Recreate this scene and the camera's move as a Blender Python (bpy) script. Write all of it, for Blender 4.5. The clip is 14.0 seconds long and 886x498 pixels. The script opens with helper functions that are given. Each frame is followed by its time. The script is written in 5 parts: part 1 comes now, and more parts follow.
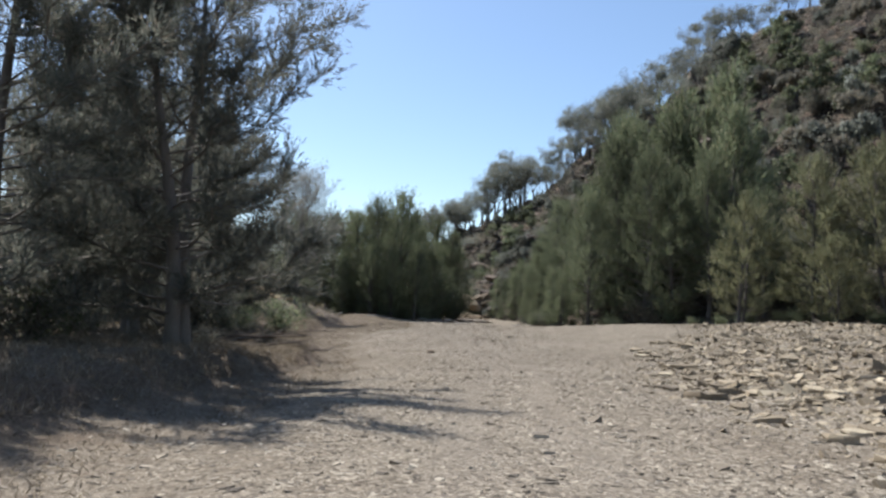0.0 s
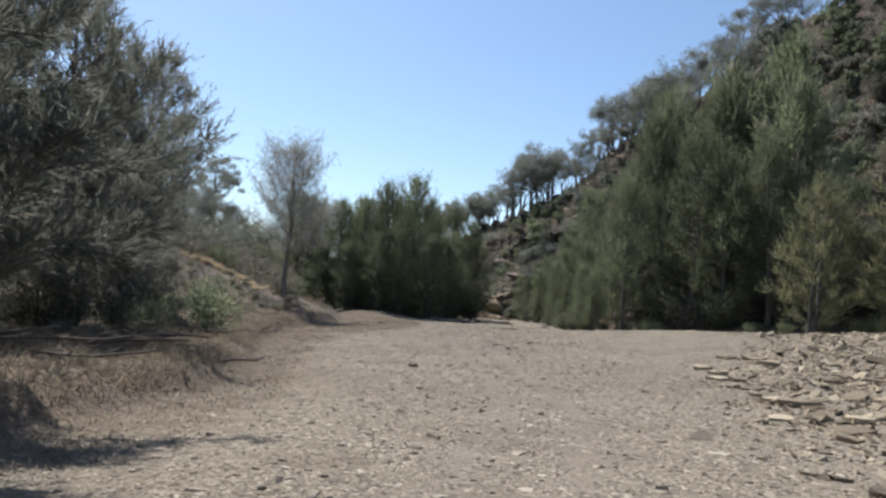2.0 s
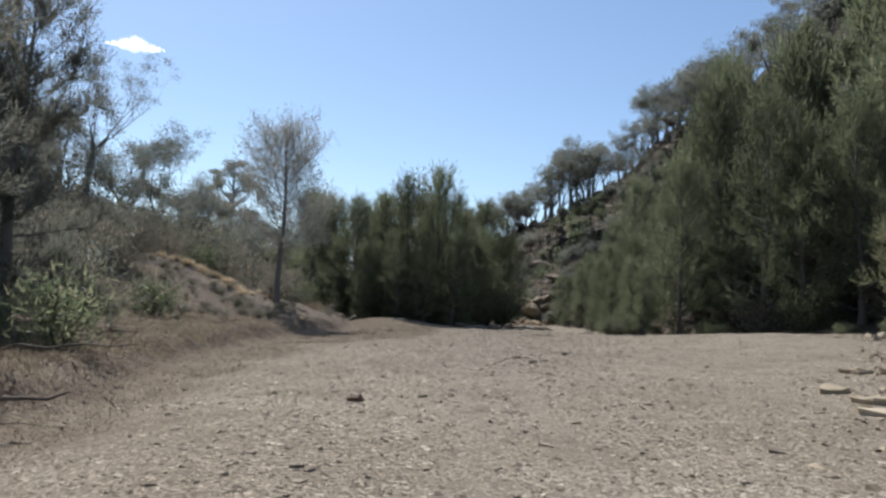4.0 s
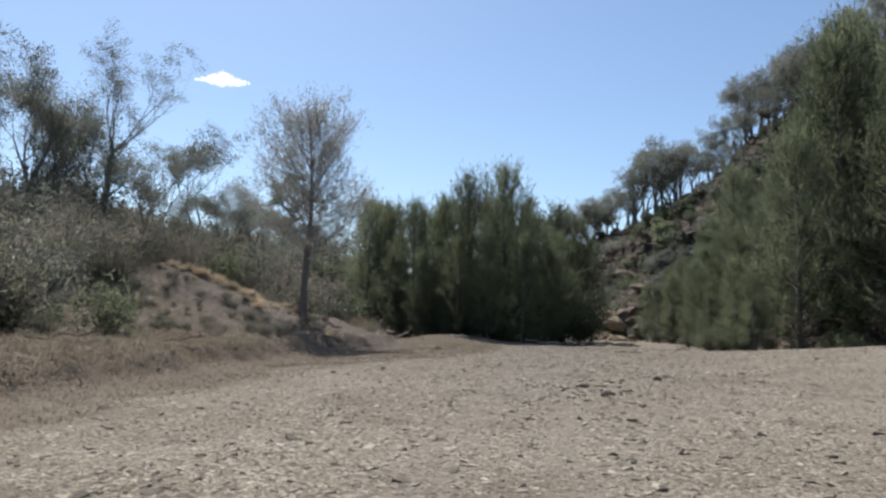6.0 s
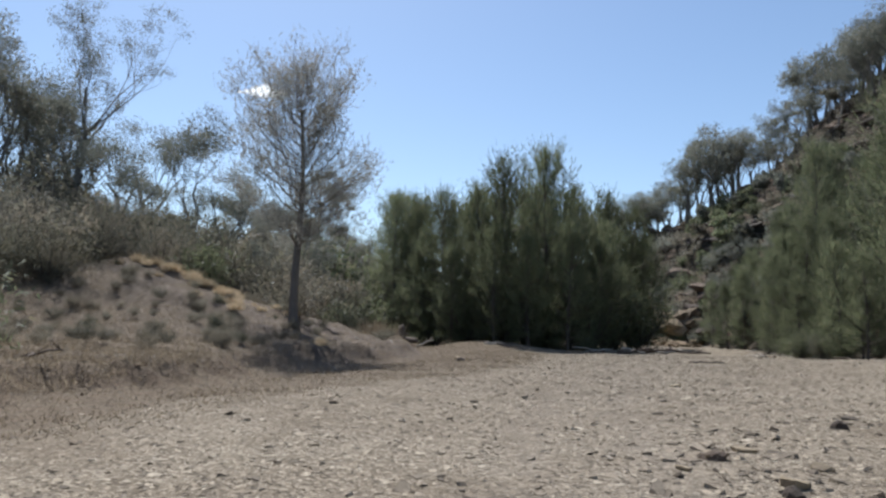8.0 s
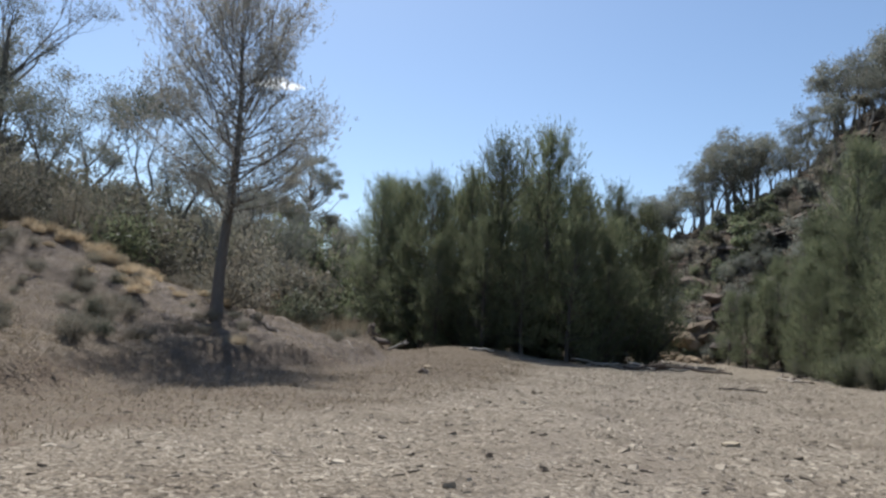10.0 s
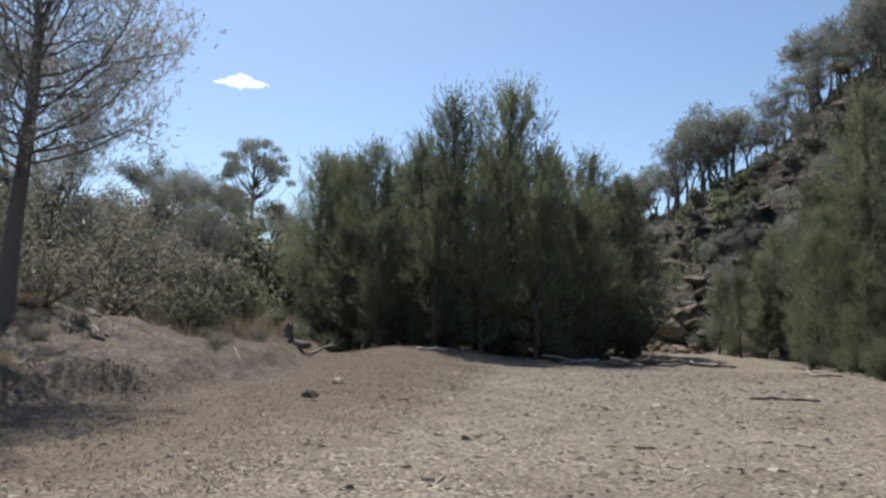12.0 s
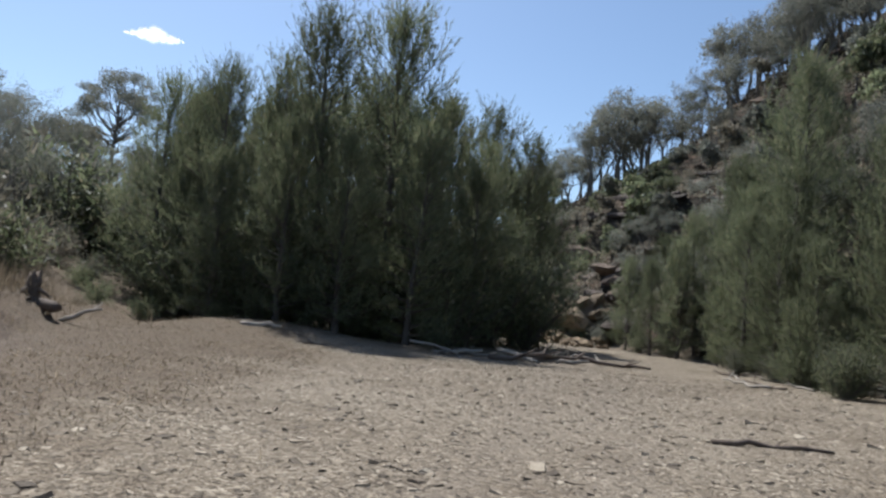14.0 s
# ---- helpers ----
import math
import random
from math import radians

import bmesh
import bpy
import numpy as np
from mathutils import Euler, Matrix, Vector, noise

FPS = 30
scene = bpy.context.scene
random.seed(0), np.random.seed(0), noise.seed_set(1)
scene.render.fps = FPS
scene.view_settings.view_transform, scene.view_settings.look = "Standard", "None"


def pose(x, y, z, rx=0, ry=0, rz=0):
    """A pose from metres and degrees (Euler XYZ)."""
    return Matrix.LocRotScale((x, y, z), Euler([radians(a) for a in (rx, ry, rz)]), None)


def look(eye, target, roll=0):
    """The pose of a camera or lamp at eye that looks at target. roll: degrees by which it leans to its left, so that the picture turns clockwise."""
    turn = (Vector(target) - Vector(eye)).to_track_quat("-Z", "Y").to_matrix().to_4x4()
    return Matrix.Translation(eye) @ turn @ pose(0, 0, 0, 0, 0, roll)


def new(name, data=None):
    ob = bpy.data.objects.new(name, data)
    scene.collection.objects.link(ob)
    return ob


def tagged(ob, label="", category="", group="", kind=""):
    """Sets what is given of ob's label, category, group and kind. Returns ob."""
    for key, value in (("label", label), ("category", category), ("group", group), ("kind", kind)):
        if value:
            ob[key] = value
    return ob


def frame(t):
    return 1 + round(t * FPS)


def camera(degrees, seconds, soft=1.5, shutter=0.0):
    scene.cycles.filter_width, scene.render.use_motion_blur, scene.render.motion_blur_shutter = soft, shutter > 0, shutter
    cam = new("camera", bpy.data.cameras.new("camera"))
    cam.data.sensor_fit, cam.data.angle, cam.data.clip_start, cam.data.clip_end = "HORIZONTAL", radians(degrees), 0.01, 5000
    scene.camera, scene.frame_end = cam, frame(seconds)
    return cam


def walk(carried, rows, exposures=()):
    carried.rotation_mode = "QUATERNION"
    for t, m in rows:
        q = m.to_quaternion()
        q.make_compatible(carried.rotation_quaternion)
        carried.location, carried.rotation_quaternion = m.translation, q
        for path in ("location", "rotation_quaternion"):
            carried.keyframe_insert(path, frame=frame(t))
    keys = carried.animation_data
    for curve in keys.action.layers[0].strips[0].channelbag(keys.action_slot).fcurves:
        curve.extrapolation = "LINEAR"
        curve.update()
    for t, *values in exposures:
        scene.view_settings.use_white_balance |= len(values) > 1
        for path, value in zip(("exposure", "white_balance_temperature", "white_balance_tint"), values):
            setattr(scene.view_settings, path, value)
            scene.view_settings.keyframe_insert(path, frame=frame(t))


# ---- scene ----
cam = camera(65.0, 14.0, soft=2.6)
PATH = [
    (0, (-1.153, -1.394, 2.426), (-1.146, 0.601, 2.575), 2.3),
    (0.5, (-0.915, 1.471, 2.241), (-0.909, 3.464, 2.402), 3.0),
    (1, (-0.307, 4.225, 2.157), (-0.308, 6.219, 2.309), 4.2),
    (1.5, (0.003, 7.248, 2.238), (-0.02, 9.242, 2.388), 2.7),
    (2, (0.322, 10.321, 2.209), (0.254, 12.315, 2.352), 3.7),
    (2.5, (0.556, 13.237, 1.998), (0.446, 15.231, 2.117), 5.3),
    (3, (0.548, 15.949, 1.881), (0.437, 17.935, 2.09), 4.4),
    (3.2, (0.763, 17.02, 1.947), (0.646, 19.01, 2.106), 4.2),
    (5.3, (2.732, 28.683, 1.301), (2.375, 30.643, 1.474), 1.8),
    (5.5, (2.607, 29.753, 1.248), (2.244, 31.709, 1.45), 2.8),
    (6, (2.661, 32.178, 1.373), (2.241, 34.123, 1.579), 1.5),
    (6.5, (2.293, 34.834, 1.297), (1.834, 36.768, 1.511), 0.3),
    (7, (2.171, 37.59, 1.314), (1.67, 39.515, 1.516), 0.1),
    (7.5, (1.802, 40.48, 1.345), (1.271, 42.398, 1.542), 0.8),
    (7.7, (1.653, 41.403, 1.237), (1.12, 43.319, 1.451), 0.7),
    (9.8, (1.173, 50.475, 1.295), (0.579, 52.373, 1.516), 4.4),
    (10, (0.913, 51.469, 1.36), (0.357, 53.377, 1.584), 3.7),
    (10.5, (0.645, 53.967, 1.375), (0.103, 55.882, 1.574), 2.2),
    (11, (0.364, 56.36, 1.374), (-0.169, 58.272, 1.617), 0.6),
    (11.5, (0.319, 58.707, 1.311), (-0.194, 60.62, 1.585), 1.9),
    (12, (0.203, 61.749, 1.481), (-0.275, 63.679, 1.694), 1.6),
    (12.5, (0.447, 64.677, 1.205), (0.017, 66.62, 1.411), 2.2),
    (13, (0.112, 67.262, 1.316), (-0.241, 69.224, 1.471), 3.7),
    (13.5, (0.479, 69.853, 1.307), (0.189, 71.822, 1.506), 4.1),
    (14, (0.948, 72.928, 1.206), (0.716, 74.906, 1.384), 5.1),
]
walk(cam, [(t, look(eye, target, roll)) for t, eye, target, roll in PATH], [(0.0, 0.62, 6150, 8), (1.0, 0.60, 6150, 8), (3.0, 0.46, 6150, 8), (6.0, 0.38, 6150, 8), (14.0, 0.38, 6150, 8)])

# ---- light ----
SUN_ELEV, SUN_AZ = 56.0, -37.0          # degrees above the horizon; degrees right of the y axis
world = bpy.data.worlds.new("sky_world")
scene.world = world
world.use_nodes = True
wn = world.node_tree
sky = wn.nodes.new("ShaderNodeTexSky")
sky.sky_type, sky.sun_disc = "NISHITA", False
sky.sun_elevation, sky.sun_rotation = radians(SUN_ELEV), radians(SUN_AZ)
sky.air_density, sky.dust_density, sky.ozone_density, sky.altitude = 1.0, 0.6, 1.2, 200.0
background = wn.nodes["Background"]
background.inputs[1].default_value = 0.108
wn.links.new(sky.outputs[0], background.inputs[0])
sun_data = bpy.data.lights.new("sun", "SUN")
sun_data.energy, sun_data.angle, sun_data.color = 5.0, radians(0.53), (1.0, 0.97, 0.92)
sun = new("sun", sun_data)
sun_way = Vector((math.sin(radians(SUN_AZ)) * math.cos(radians(SUN_ELEV)), math.cos(radians(SUN_AZ)) * math.cos(radians(SUN_ELEV)), math.sin(radians(SUN_ELEV))))
sun.matrix_world = look(sun_way * 100, (0, 0, 0))

# ---- materials ----
def ramp_set(node, stops):
    el = node.color_ramp.elements
    while len(el) > 1:
        el.remove(el[-1])
    el[0].position, el[0].color = stops[0][0], (*stops[0][1], 1)
    for p, c in stops[1:]:
        e = el.new(p)
        e.color = (*c, 1)


class Nodes:
    """A small helper to wire one node material."""
    def __init__(self, name):
        self.mat = bpy.data.materials.new(name)
        self.mat.use_nodes = True
        self.tree = self.mat.node_tree
        self.bsdf = self.tree.nodes["Principled BSDF"]
        self.out = self.tree.nodes["Material Output"]
        self.geo = self.tree.nodes.new("ShaderNodeNewGeometry")
        self.obj = self.tree.nodes.new("ShaderNodeTexCoord")

    def add(self, kind, **values):
        n = self.tree.nodes.new(kind)
        for key, value in values.items():
            n.inputs[key].default_value = value
        return n

    def link(self, a, b):
        self.tree.links.new(a, b)

    def noise(self, scale, detail=4.0, rough=0.6, source=None):
        n = self.add("ShaderNodeTexNoise", Scale=scale, Detail=detail, Roughness=rough)
        self.link(source or self.geo.outputs["Position"], n.inputs["Vector"])
        return n.outputs["Fac"]

    def ramp(self, fac, stops):
        n = self.tree.nodes.new("ShaderNodeValToRGB")
        ramp_set(n, stops)
        self.link(fac, n.inputs[0])
        return n.outputs[0]

    def mix(self, fac, a, b, mode="MIX"):
        n = self.tree.nodes.new("ShaderNodeMix")
        n.data_type, n.blend_type = "RGBA", mode
        for socket, value in ((n.inputs[0], fac), (n.inputs[6], a), (n.inputs[7], b)):
            if isinstance(value, (int, float)):
                socket.default_value = value
            elif isinstance(value, tuple):
                socket.default_value = (*value, 1)
            else:
                self.link(value, socket)
        return n.outputs[2]

    def math(self, op, a, b=0.0):
        n = self.tree.nodes.new("ShaderNodeMath")
        n.operation = op
        for socket, value in zip(n.inputs, (a, b)):
            if isinstance(value, (int, float)):
                socket.default_value = value
            else:
                self.link(value, socket)
        return n.outputs[0]

    def bump(self, height, strength, distance):
        n = self.add("ShaderNodeBump", Strength=strength, Distance=distance)
        self.link(height, n.inputs["Height"])
        self.link(n.outputs[0], self.bsdf.inputs["Normal"])

    def attribute(self, name):
        n = self.tree.nodes.new("ShaderNodeAttribute")
        n.attribute_name = name
        return n.outputs["Fac"]


def foliage_material(name, dark, light, dry, through_light=0.3, patch=0.5, dry_share=0.5):
    """Leaves: a colour per leaf, slower change through the crown, some light passing through."""
    m = Nodes(name)
    leaf = m.ramp(m.geo.outputs["Random Per Island"], [(0.0, dark), (0.75, light), (1.0, dry)])
    slow = m.noise(patch, 3.0, 0.6)
    slow_dry = m.ramp(slow, [(dry_share, (0, 0, 0)), (dry_share + 0.2, (1, 1, 1))])
    info = m.tree.nodes.new("ShaderNodeObjectInfo")
    col = m.mix(m.math("MULTIPLY", slow_dry, 0.6), leaf, dry)
    tone = m.math("ADD", m.math("MULTIPLY", info.outputs["Random"], 0.65), 0.75)
    hsv = m.add("ShaderNodeHueSaturation", Saturation=1.0)
    m.link(tone, hsv.inputs["Value"])
    m.link(col, hsv.inputs["Color"])
    m.link(hsv.outputs[0], m.bsdf.inputs["Base Color"])
    m.bsdf.inputs["Roughness"].default_value = 0.55
    m.bsdf.inputs["Specular IOR Level"].default_value = 0.3
    tl = m.tree.nodes.new("ShaderNodeBsdfTranslucent")
    m.link(hsv.outputs[0], tl.inputs[0])
    mx = m.add("ShaderNodeMixShader", Fac=through_light)
    m.link(m.bsdf.outputs[0], mx.inputs[1])
    m.link(tl.outputs[0], mx.inputs[2])
    m.link(mx.outputs[0], m.out.inputs[0])
    return m.mat


def bark_material(name, dark, light):
    m = Nodes(name)
    stretch = m.add("ShaderNodeMapping", Scale=(9.0, 9.0, 1.6))
    m.link(m.geo.outputs["Position"], stretch.inputs[0])
    grain = m.noise(2.0, 6.0, 0.7, stretch.outputs[0])
    blotch = m.noise(0.7, 3.0, 0.6)
    col = m.mix(blotch, m.ramp(grain, [(0.3, dark), (0.7, light)]), tuple(0.8 * c for c in light), "MIX")
    m.link(col, m.bsdf.inputs["Base Color"])
    m.bsdf.inputs["Roughness"].default_value = 0.9
    m.bump(grain, 0.7, 0.03)
    return m.mat


def stone_material(name, stops, per_object=False, rough=0.015):
    m = Nodes(name)
    if per_object:
        pick = m.tree.nodes.new("ShaderNodeObjectInfo").outputs["Random"]
    else:
        pick = m.geo.outputs["Random Per Island"]
    base = m.ramp(pick, stops)
    fine = m.noise(22.0, 6.0, 0.7)
    stain = m.noise(3.0, 4.0, 0.6)
    col = m.mix(0.7, base, m.ramp(fine, [(0.25, (0.55, 0.52, 0.5)), (0.75, (1.25, 1.22, 1.15))]), "MULTIPLY")
    col = m.mix(0.45, col, m.ramp(stain, [(0.3, (0.7, 0.62, 0.55)), (0.7, (1.2, 1.18, 1.12))]), "MULTIPLY")
    m.link(col, m.bsdf.inputs["Base Color"])
    m.bsdf.inputs["Roughness"].default_value = 0.88
    m.bump(m.math("ADD", fine, m.math("MULTIPLY", stain, rough * 20)), 0.7, 0.015 + rough)
    return m.mat


CASUARINA_LEAF = foliage_material("river_oak_needles", (0.088, 0.104, 0.058), (0.156, 0.172, 0.098), (0.215, 0.190, 0.125), 0.62, 0.45, 0.66)
CASUARINA_DRY = foliage_material("thin_river_oak_needles", (0.140, 0.136, 0.116), (0.225, 0.216, 0.188), (0.265, 0.240, 0.210), 0.6, 0.5, 0.5)
CASUARINA_GREY = foliage_material("grey_river_oak_needles", (0.100, 0.105, 0.086), (0.180, 0.180, 0.145), (0.240, 0.200, 0.155), 0.62, 0.5, 0.58)
OLIVE_LEAF = foliage_material("olive_needles", (0.122, 0.124, 0.066), (0.225, 0.220, 0.122), (0.262, 0.232, 0.148), 0.58, 0.4, 0.6)
GUM_LEAF = foliage_material("gum_leaves", (0.110, 0.116, 0.096), (0.200, 0.206, 0.168), (0.260, 0.228, 0.180), 0.55, 0.35, 0.6)
SCRUB_LEAF = foliage_material("scrub_leaves", (0.095, 0.092, 0.072), (0.175, 0.165, 0.124), (0.245, 0.200, 0.150), 0.5, 0.5, 0.45)
OLIVE_SCRUB = foliage_material("olive_brown_scrub_leaves", (0.082, 0.080, 0.056), (0.155, 0.148, 0.104), (0.225, 0.188, 0.138), 0.5, 0.5, 0.5)
GREEN_LEAF = foliage_material("dull_green_leaves", (0.064, 0.070, 0.048), (0.112, 0.116, 0.080), (0.160, 0.144, 0.102), 0.5, 0.5, 0.55)
DRY_GRASS = foliage_material("dry_grass_blades", (0.112, 0.086, 0.060), (0.205, 0.164, 0.116), (0.300, 0.246, 0.178), 0.55, 0.25, 0.5)
GOLD_GRASS = foliage_material("golden_grass_blades", (0.300, 0.225, 0.145), (0.580, 0.460, 0.310), (0.740, 0.630, 0.460), 0.35, 0.3, 0.5)
BARK_DARK = bark_material("dark_furrowed_bark", (0.045, 0.036, 0.030), (0.130, 0.108, 0.090))
BARK_BROWN = bark_material("grey_brown_bark", (0.075, 0.062, 0.053), (0.195, 0.165, 0.140))
BARK_PALE = bark_material("grey_gum_bark", (0.070, 0.062, 0.052), (0.200, 0.180, 0.155))
DEAD_WOOD = bark_material("weathered_dead_wood", (0.160, 0.130, 0.105), (0.420, 0.370, 0.310))
DARK_WOOD = bark_material("dark_fallen_wood", (0.050, 0.036, 0.028), (0.150, 0.110, 0.085))
GRAVEL_STOPS = [(0.0, (0.080, 0.062, 0.045)), (0.25, (0.148, 0.118, 0.086)), (0.5, (0.220, 0.179, 0.134)), (0.75, (0.316, 0.266, 0.203)), (1.0, (0.495, 0.434, 0.346))]
SLAB_STOPS = [(0.0, (0.120, 0.093, 0.062)), (0.3, (0.215, 0.170, 0.115)), (0.7, (0.330, 0.268, 0.185)), (1.0, (0.460, 0.390, 0.285))]
ROCK_STOPS = [(0.0, (0.060, 0.044, 0.035)), (0.5, (0.110, 0.080, 0.062)), (1.0, (0.215, 0.155, 0.115))]
GRAVEL = stone_material("river_gravel", GRAVEL_STOPS)
COBBLE = stone_material("brown_broken_stones", [(0.0, (0.120, 0.094, 0.070)), (0.5, (0.215, 0.174, 0.132)), (1.0, (0.370, 0.310, 0.240))])
SLAB = stone_material("flat_river_slabs", SLAB_STOPS)
STONE_PART = stone_material("single_river_stones", SLAB_STOPS, True, 0.02)
RED_ROCK = stone_material("red_brown_hill_rock", ROCK_STOPS, True, 0.12)
TAN_ROCK = stone_material("yellow_brown_rock", [(0.0, (0.150, 0.108, 0.068)), (0.5, (0.250, 0.185, 0.118)), (1.0, (0.370, 0.285, 0.190))], True, 0.12)


def ground_material():
    """Gravel of the river bed, brown earth and litter on the banks, red-brown rock and scree with ledge shade put into
    its colour on the hill.
    """
    m = Nodes("river_bed_and_banks")
    fine, mid, big = m.noise(9.0, 8.0, 0.75), m.noise(1.6, 5.0, 0.65), m.noise(0.18, 4.0, 0.6)
    picks, gaps, tilts = [], [], []
    for scale in (19.0, 42.0):
        cell = m.add("ShaderNodeTexVoronoi", Scale=scale, Randomness=1.0)
        m.link(m.geo.outputs["Position"], cell.inputs["Vector"])
        split = m.tree.nodes.new("ShaderNodeSeparateColor")
        m.link(cell.outputs["Color"], split.inputs[0])
        picks.append(m.ramp(split.outputs[0], GRAVEL_STOPS))
        gaps.append(cell.outputs["Distance"])
        away, lean, slope = m.tree.nodes.new("ShaderNodeVectorMath"), m.tree.nodes.new("ShaderNodeVectorMath"), m.tree.nodes.new("ShaderNodeVectorMath")
        away.operation, lean.operation, slope.operation = "SUBTRACT", "SUBTRACT", "DOT_PRODUCT"
        m.link(m.geo.outputs["Position"], away.inputs[0])
        m.link(cell.outputs["Position"], away.inputs[1])
        m.link(cell.outputs["Color"], lean.inputs[0])
        lean.inputs[1].default_value = (0.5, 0.5, 0.5)
        m.link(away.outputs["Vector"], slope.inputs[0])
        m.link(lean.outputs["Vector"], slope.inputs[1])
        tilts.append(slope.outputs["Value"])
    pebble = m.mix(m.ramp(m.noise(2.2, 3.0, 0.6), [(0.4, (0, 0, 0)), (0.6, (1, 1, 1))]), picks[0], picks[1])
    # sand toned down to carry the brown shade between the flakes
    shaded_sand = m.ramp(fine, [(0.25, (0.130, 0.103, 0.077)), (0.75, (0.244, 0.200, 0.153))])
    bed = m.mix(m.ramp(mid, [(0.35, (0.75, 0.75, 0.75)), (0.65, (1, 1, 1))]), shaded_sand, pebble)
    bed = m.mix(0.6, bed, m.ramp(big, [(0.35, (0.82, 0.77, 0.72)), (0.65, (1.12, 1.1, 1.07))]), "MULTIPLY")
    bed = m.mix(m.ramp(m.noise(0.35, 5.0, 0.65), [(0.52, (0, 0, 0)), (0.66, (0.55, 0.55, 0.55))]), bed, (0.125, 0.092, 0.062))
    worn = m.math("MULTIPLY", m.attribute("track"), m.ramp(mid, [(0.3, (0.12, 0.12, 0.12)), (0.65, (0.55, 0.55, 0.55))]))
    bed = m.mix(worn, bed, m.ramp(fine, [(0.3, (0.165, 0.132, 0.102)), (0.7, (0.260, 0.215, 0.170))]))
    earth = m.ramp(fine, [(0.3, (0.080, 0.059, 0.041)), (0.5, (0.152, 0.117, 0.083)), (0.7, (0.240, 0.192, 0.139))])
    earth = m.mix(m.ramp(mid, [(0.4, (0, 0, 0)), (0.7, (0.7, 0.7, 0.7))]), earth, (0.150, 0.106, 0.072))
    bedding = m.add("ShaderNodeMapping", Scale=(0.35, 0.35, 1.5), Rotation=(0.10, 0.42, 0.0))
    m.link(m.geo.outputs["Position"], bedding.inputs[0])
    # near-black to pale bands: overhang shade and lit ledges painted into the rock colour
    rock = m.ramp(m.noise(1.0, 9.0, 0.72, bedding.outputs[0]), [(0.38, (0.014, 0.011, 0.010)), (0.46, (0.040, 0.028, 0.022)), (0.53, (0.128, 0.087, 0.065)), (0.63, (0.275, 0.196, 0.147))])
    # dark litter cover, its share raised to paint in the slope's patchy shade
    litter = m.ramp(m.noise(1.3, 7.0, 0.75), [(0.3, (0.040, 0.034, 0.024)), (0.55, (0.068, 0.058, 0.040)), (0.75, (0.120, 0.098, 0.068))])
    rock = m.mix(m.ramp(m.noise(0.09, 5.0, 0.65), [(0.38, (0.1, 0.1, 0.1)), (0.54, (0.9, 0.9, 0.9))]), rock, litter)
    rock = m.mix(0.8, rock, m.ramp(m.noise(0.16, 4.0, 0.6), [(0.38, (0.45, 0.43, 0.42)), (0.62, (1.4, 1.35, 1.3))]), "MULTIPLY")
    edge = m.math("ADD", m.attribute("earth"), m.math("ADD", m.math("MULTIPLY", m.math("SUBTRACT", mid, 0.5), 1.3), m.math("MULTIPLY", m.math("SUBTRACT", m.noise(0.45, 3.0, 0.6), 0.5), 1.2)))
    col = m.mix(m.ramp(edge, [(0.2, (0, 0, 0)), (0.85, (1, 1, 1))]), bed, earth)
    soil = m.ramp(fine, [(0.3, (0.070, 0.048, 0.034)), (0.6, (0.145, 0.103, 0.072)), (0.8, (0.230, 0.172, 0.122))])
    col = m.mix(m.math("MULTIPLY", m.attribute("cut"), m.ramp(m.noise(0.5, 4.0, 0.6), [(0.35, (0.15, 0.15, 0.15)), (0.6, (1, 1, 1))])), col, soil)
    rill = m.add("ShaderNodeMapping", Scale=(1.6, 0.5, 0.6), Rotation=(0.0, 0.0, 0.5))
    m.link(m.geo.outputs["Position"], rill.inputs[0])
    clay = m.ramp(m.noise(1.5, 7.0, 0.7, rill.outputs[0]), [(0.34, (0.066, 0.050, 0.040)), (0.48, (0.130, 0.100, 0.081)), (0.66, (0.215, 0.172, 0.141))])
    col = m.mix(m.math("MULTIPLY", m.attribute("clay"), m.ramp(m.noise(0.7, 5.0, 0.65), [(0.38, (0.25, 0.25, 0.25)), (0.58, (1, 1, 1))])), col, clay)
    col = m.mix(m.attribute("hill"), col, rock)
    m.link(col, m.bsdf.inputs["Base Color"])
    m.bsdf.inputs["Roughness"].default_value = 0.95
    m.bsdf.inputs["Specular IOR Level"].default_value = 0.2
    pebbles = m.math("ADD", m.math("MULTIPLY", m.math("ADD", tilts[0], tilts[1]), 1.1), m.math("SUBTRACT", m.math("MULTIPLY", fine, 0.03), m.math("MULTIPLY", gaps[0], 0.012)))
    ledges = m.math("MULTIPLY", m.attribute("hill"), m.math("MULTIPLY", m.noise(1.0, 6.0, 0.6, bedding.outputs[0]), 2.2))
    m.bump(m.math("ADD", pebbles, ledges), 0.9, 1.0)
    return m.mat


GROUND = ground_material()

# ---- the lie of the land ----
BED = [(-60, 1.2), (-20, 1.1), (-1, 0.7), (7, 0.5), (13, 0.3), (18, 0.1), (29, -0.45), (40, -0.45), (52, -0.4), (60, -0.4), (73, -0.55), (90, -0.65), (105, -0.85), (130, -0.9), (220, 0.0)]
BANK = [(-60, -8.0), (10, -7.0), (23, -6.4), (30, -6.8), (40, -9.0), (52, -11.0), (60, -12.0), (72, -13.5), (80, -12.5), (90, -13.5), (100, -18.0), (130, -26.0)]
TOE = [(-60, 230), (-20, 205), (-5, 185), (2, 165), (8, 145), (14, 128), (17, 110), (21, 96), (27, 85), (34, 77), (42, 66), (55, 42), (80, 5), (120, -60)]
CREST = [(-60, 2), (-30, 6), (-15, 12), (-5, 18), (5, 25), (20, 29), (31, 37), (38, 44.5), (46, 53), (53, 58.5), (58, 60), (71, 69), (82, 83), (92, 90), (118, 104), (200, 120)]
CREST_Y = 220.0
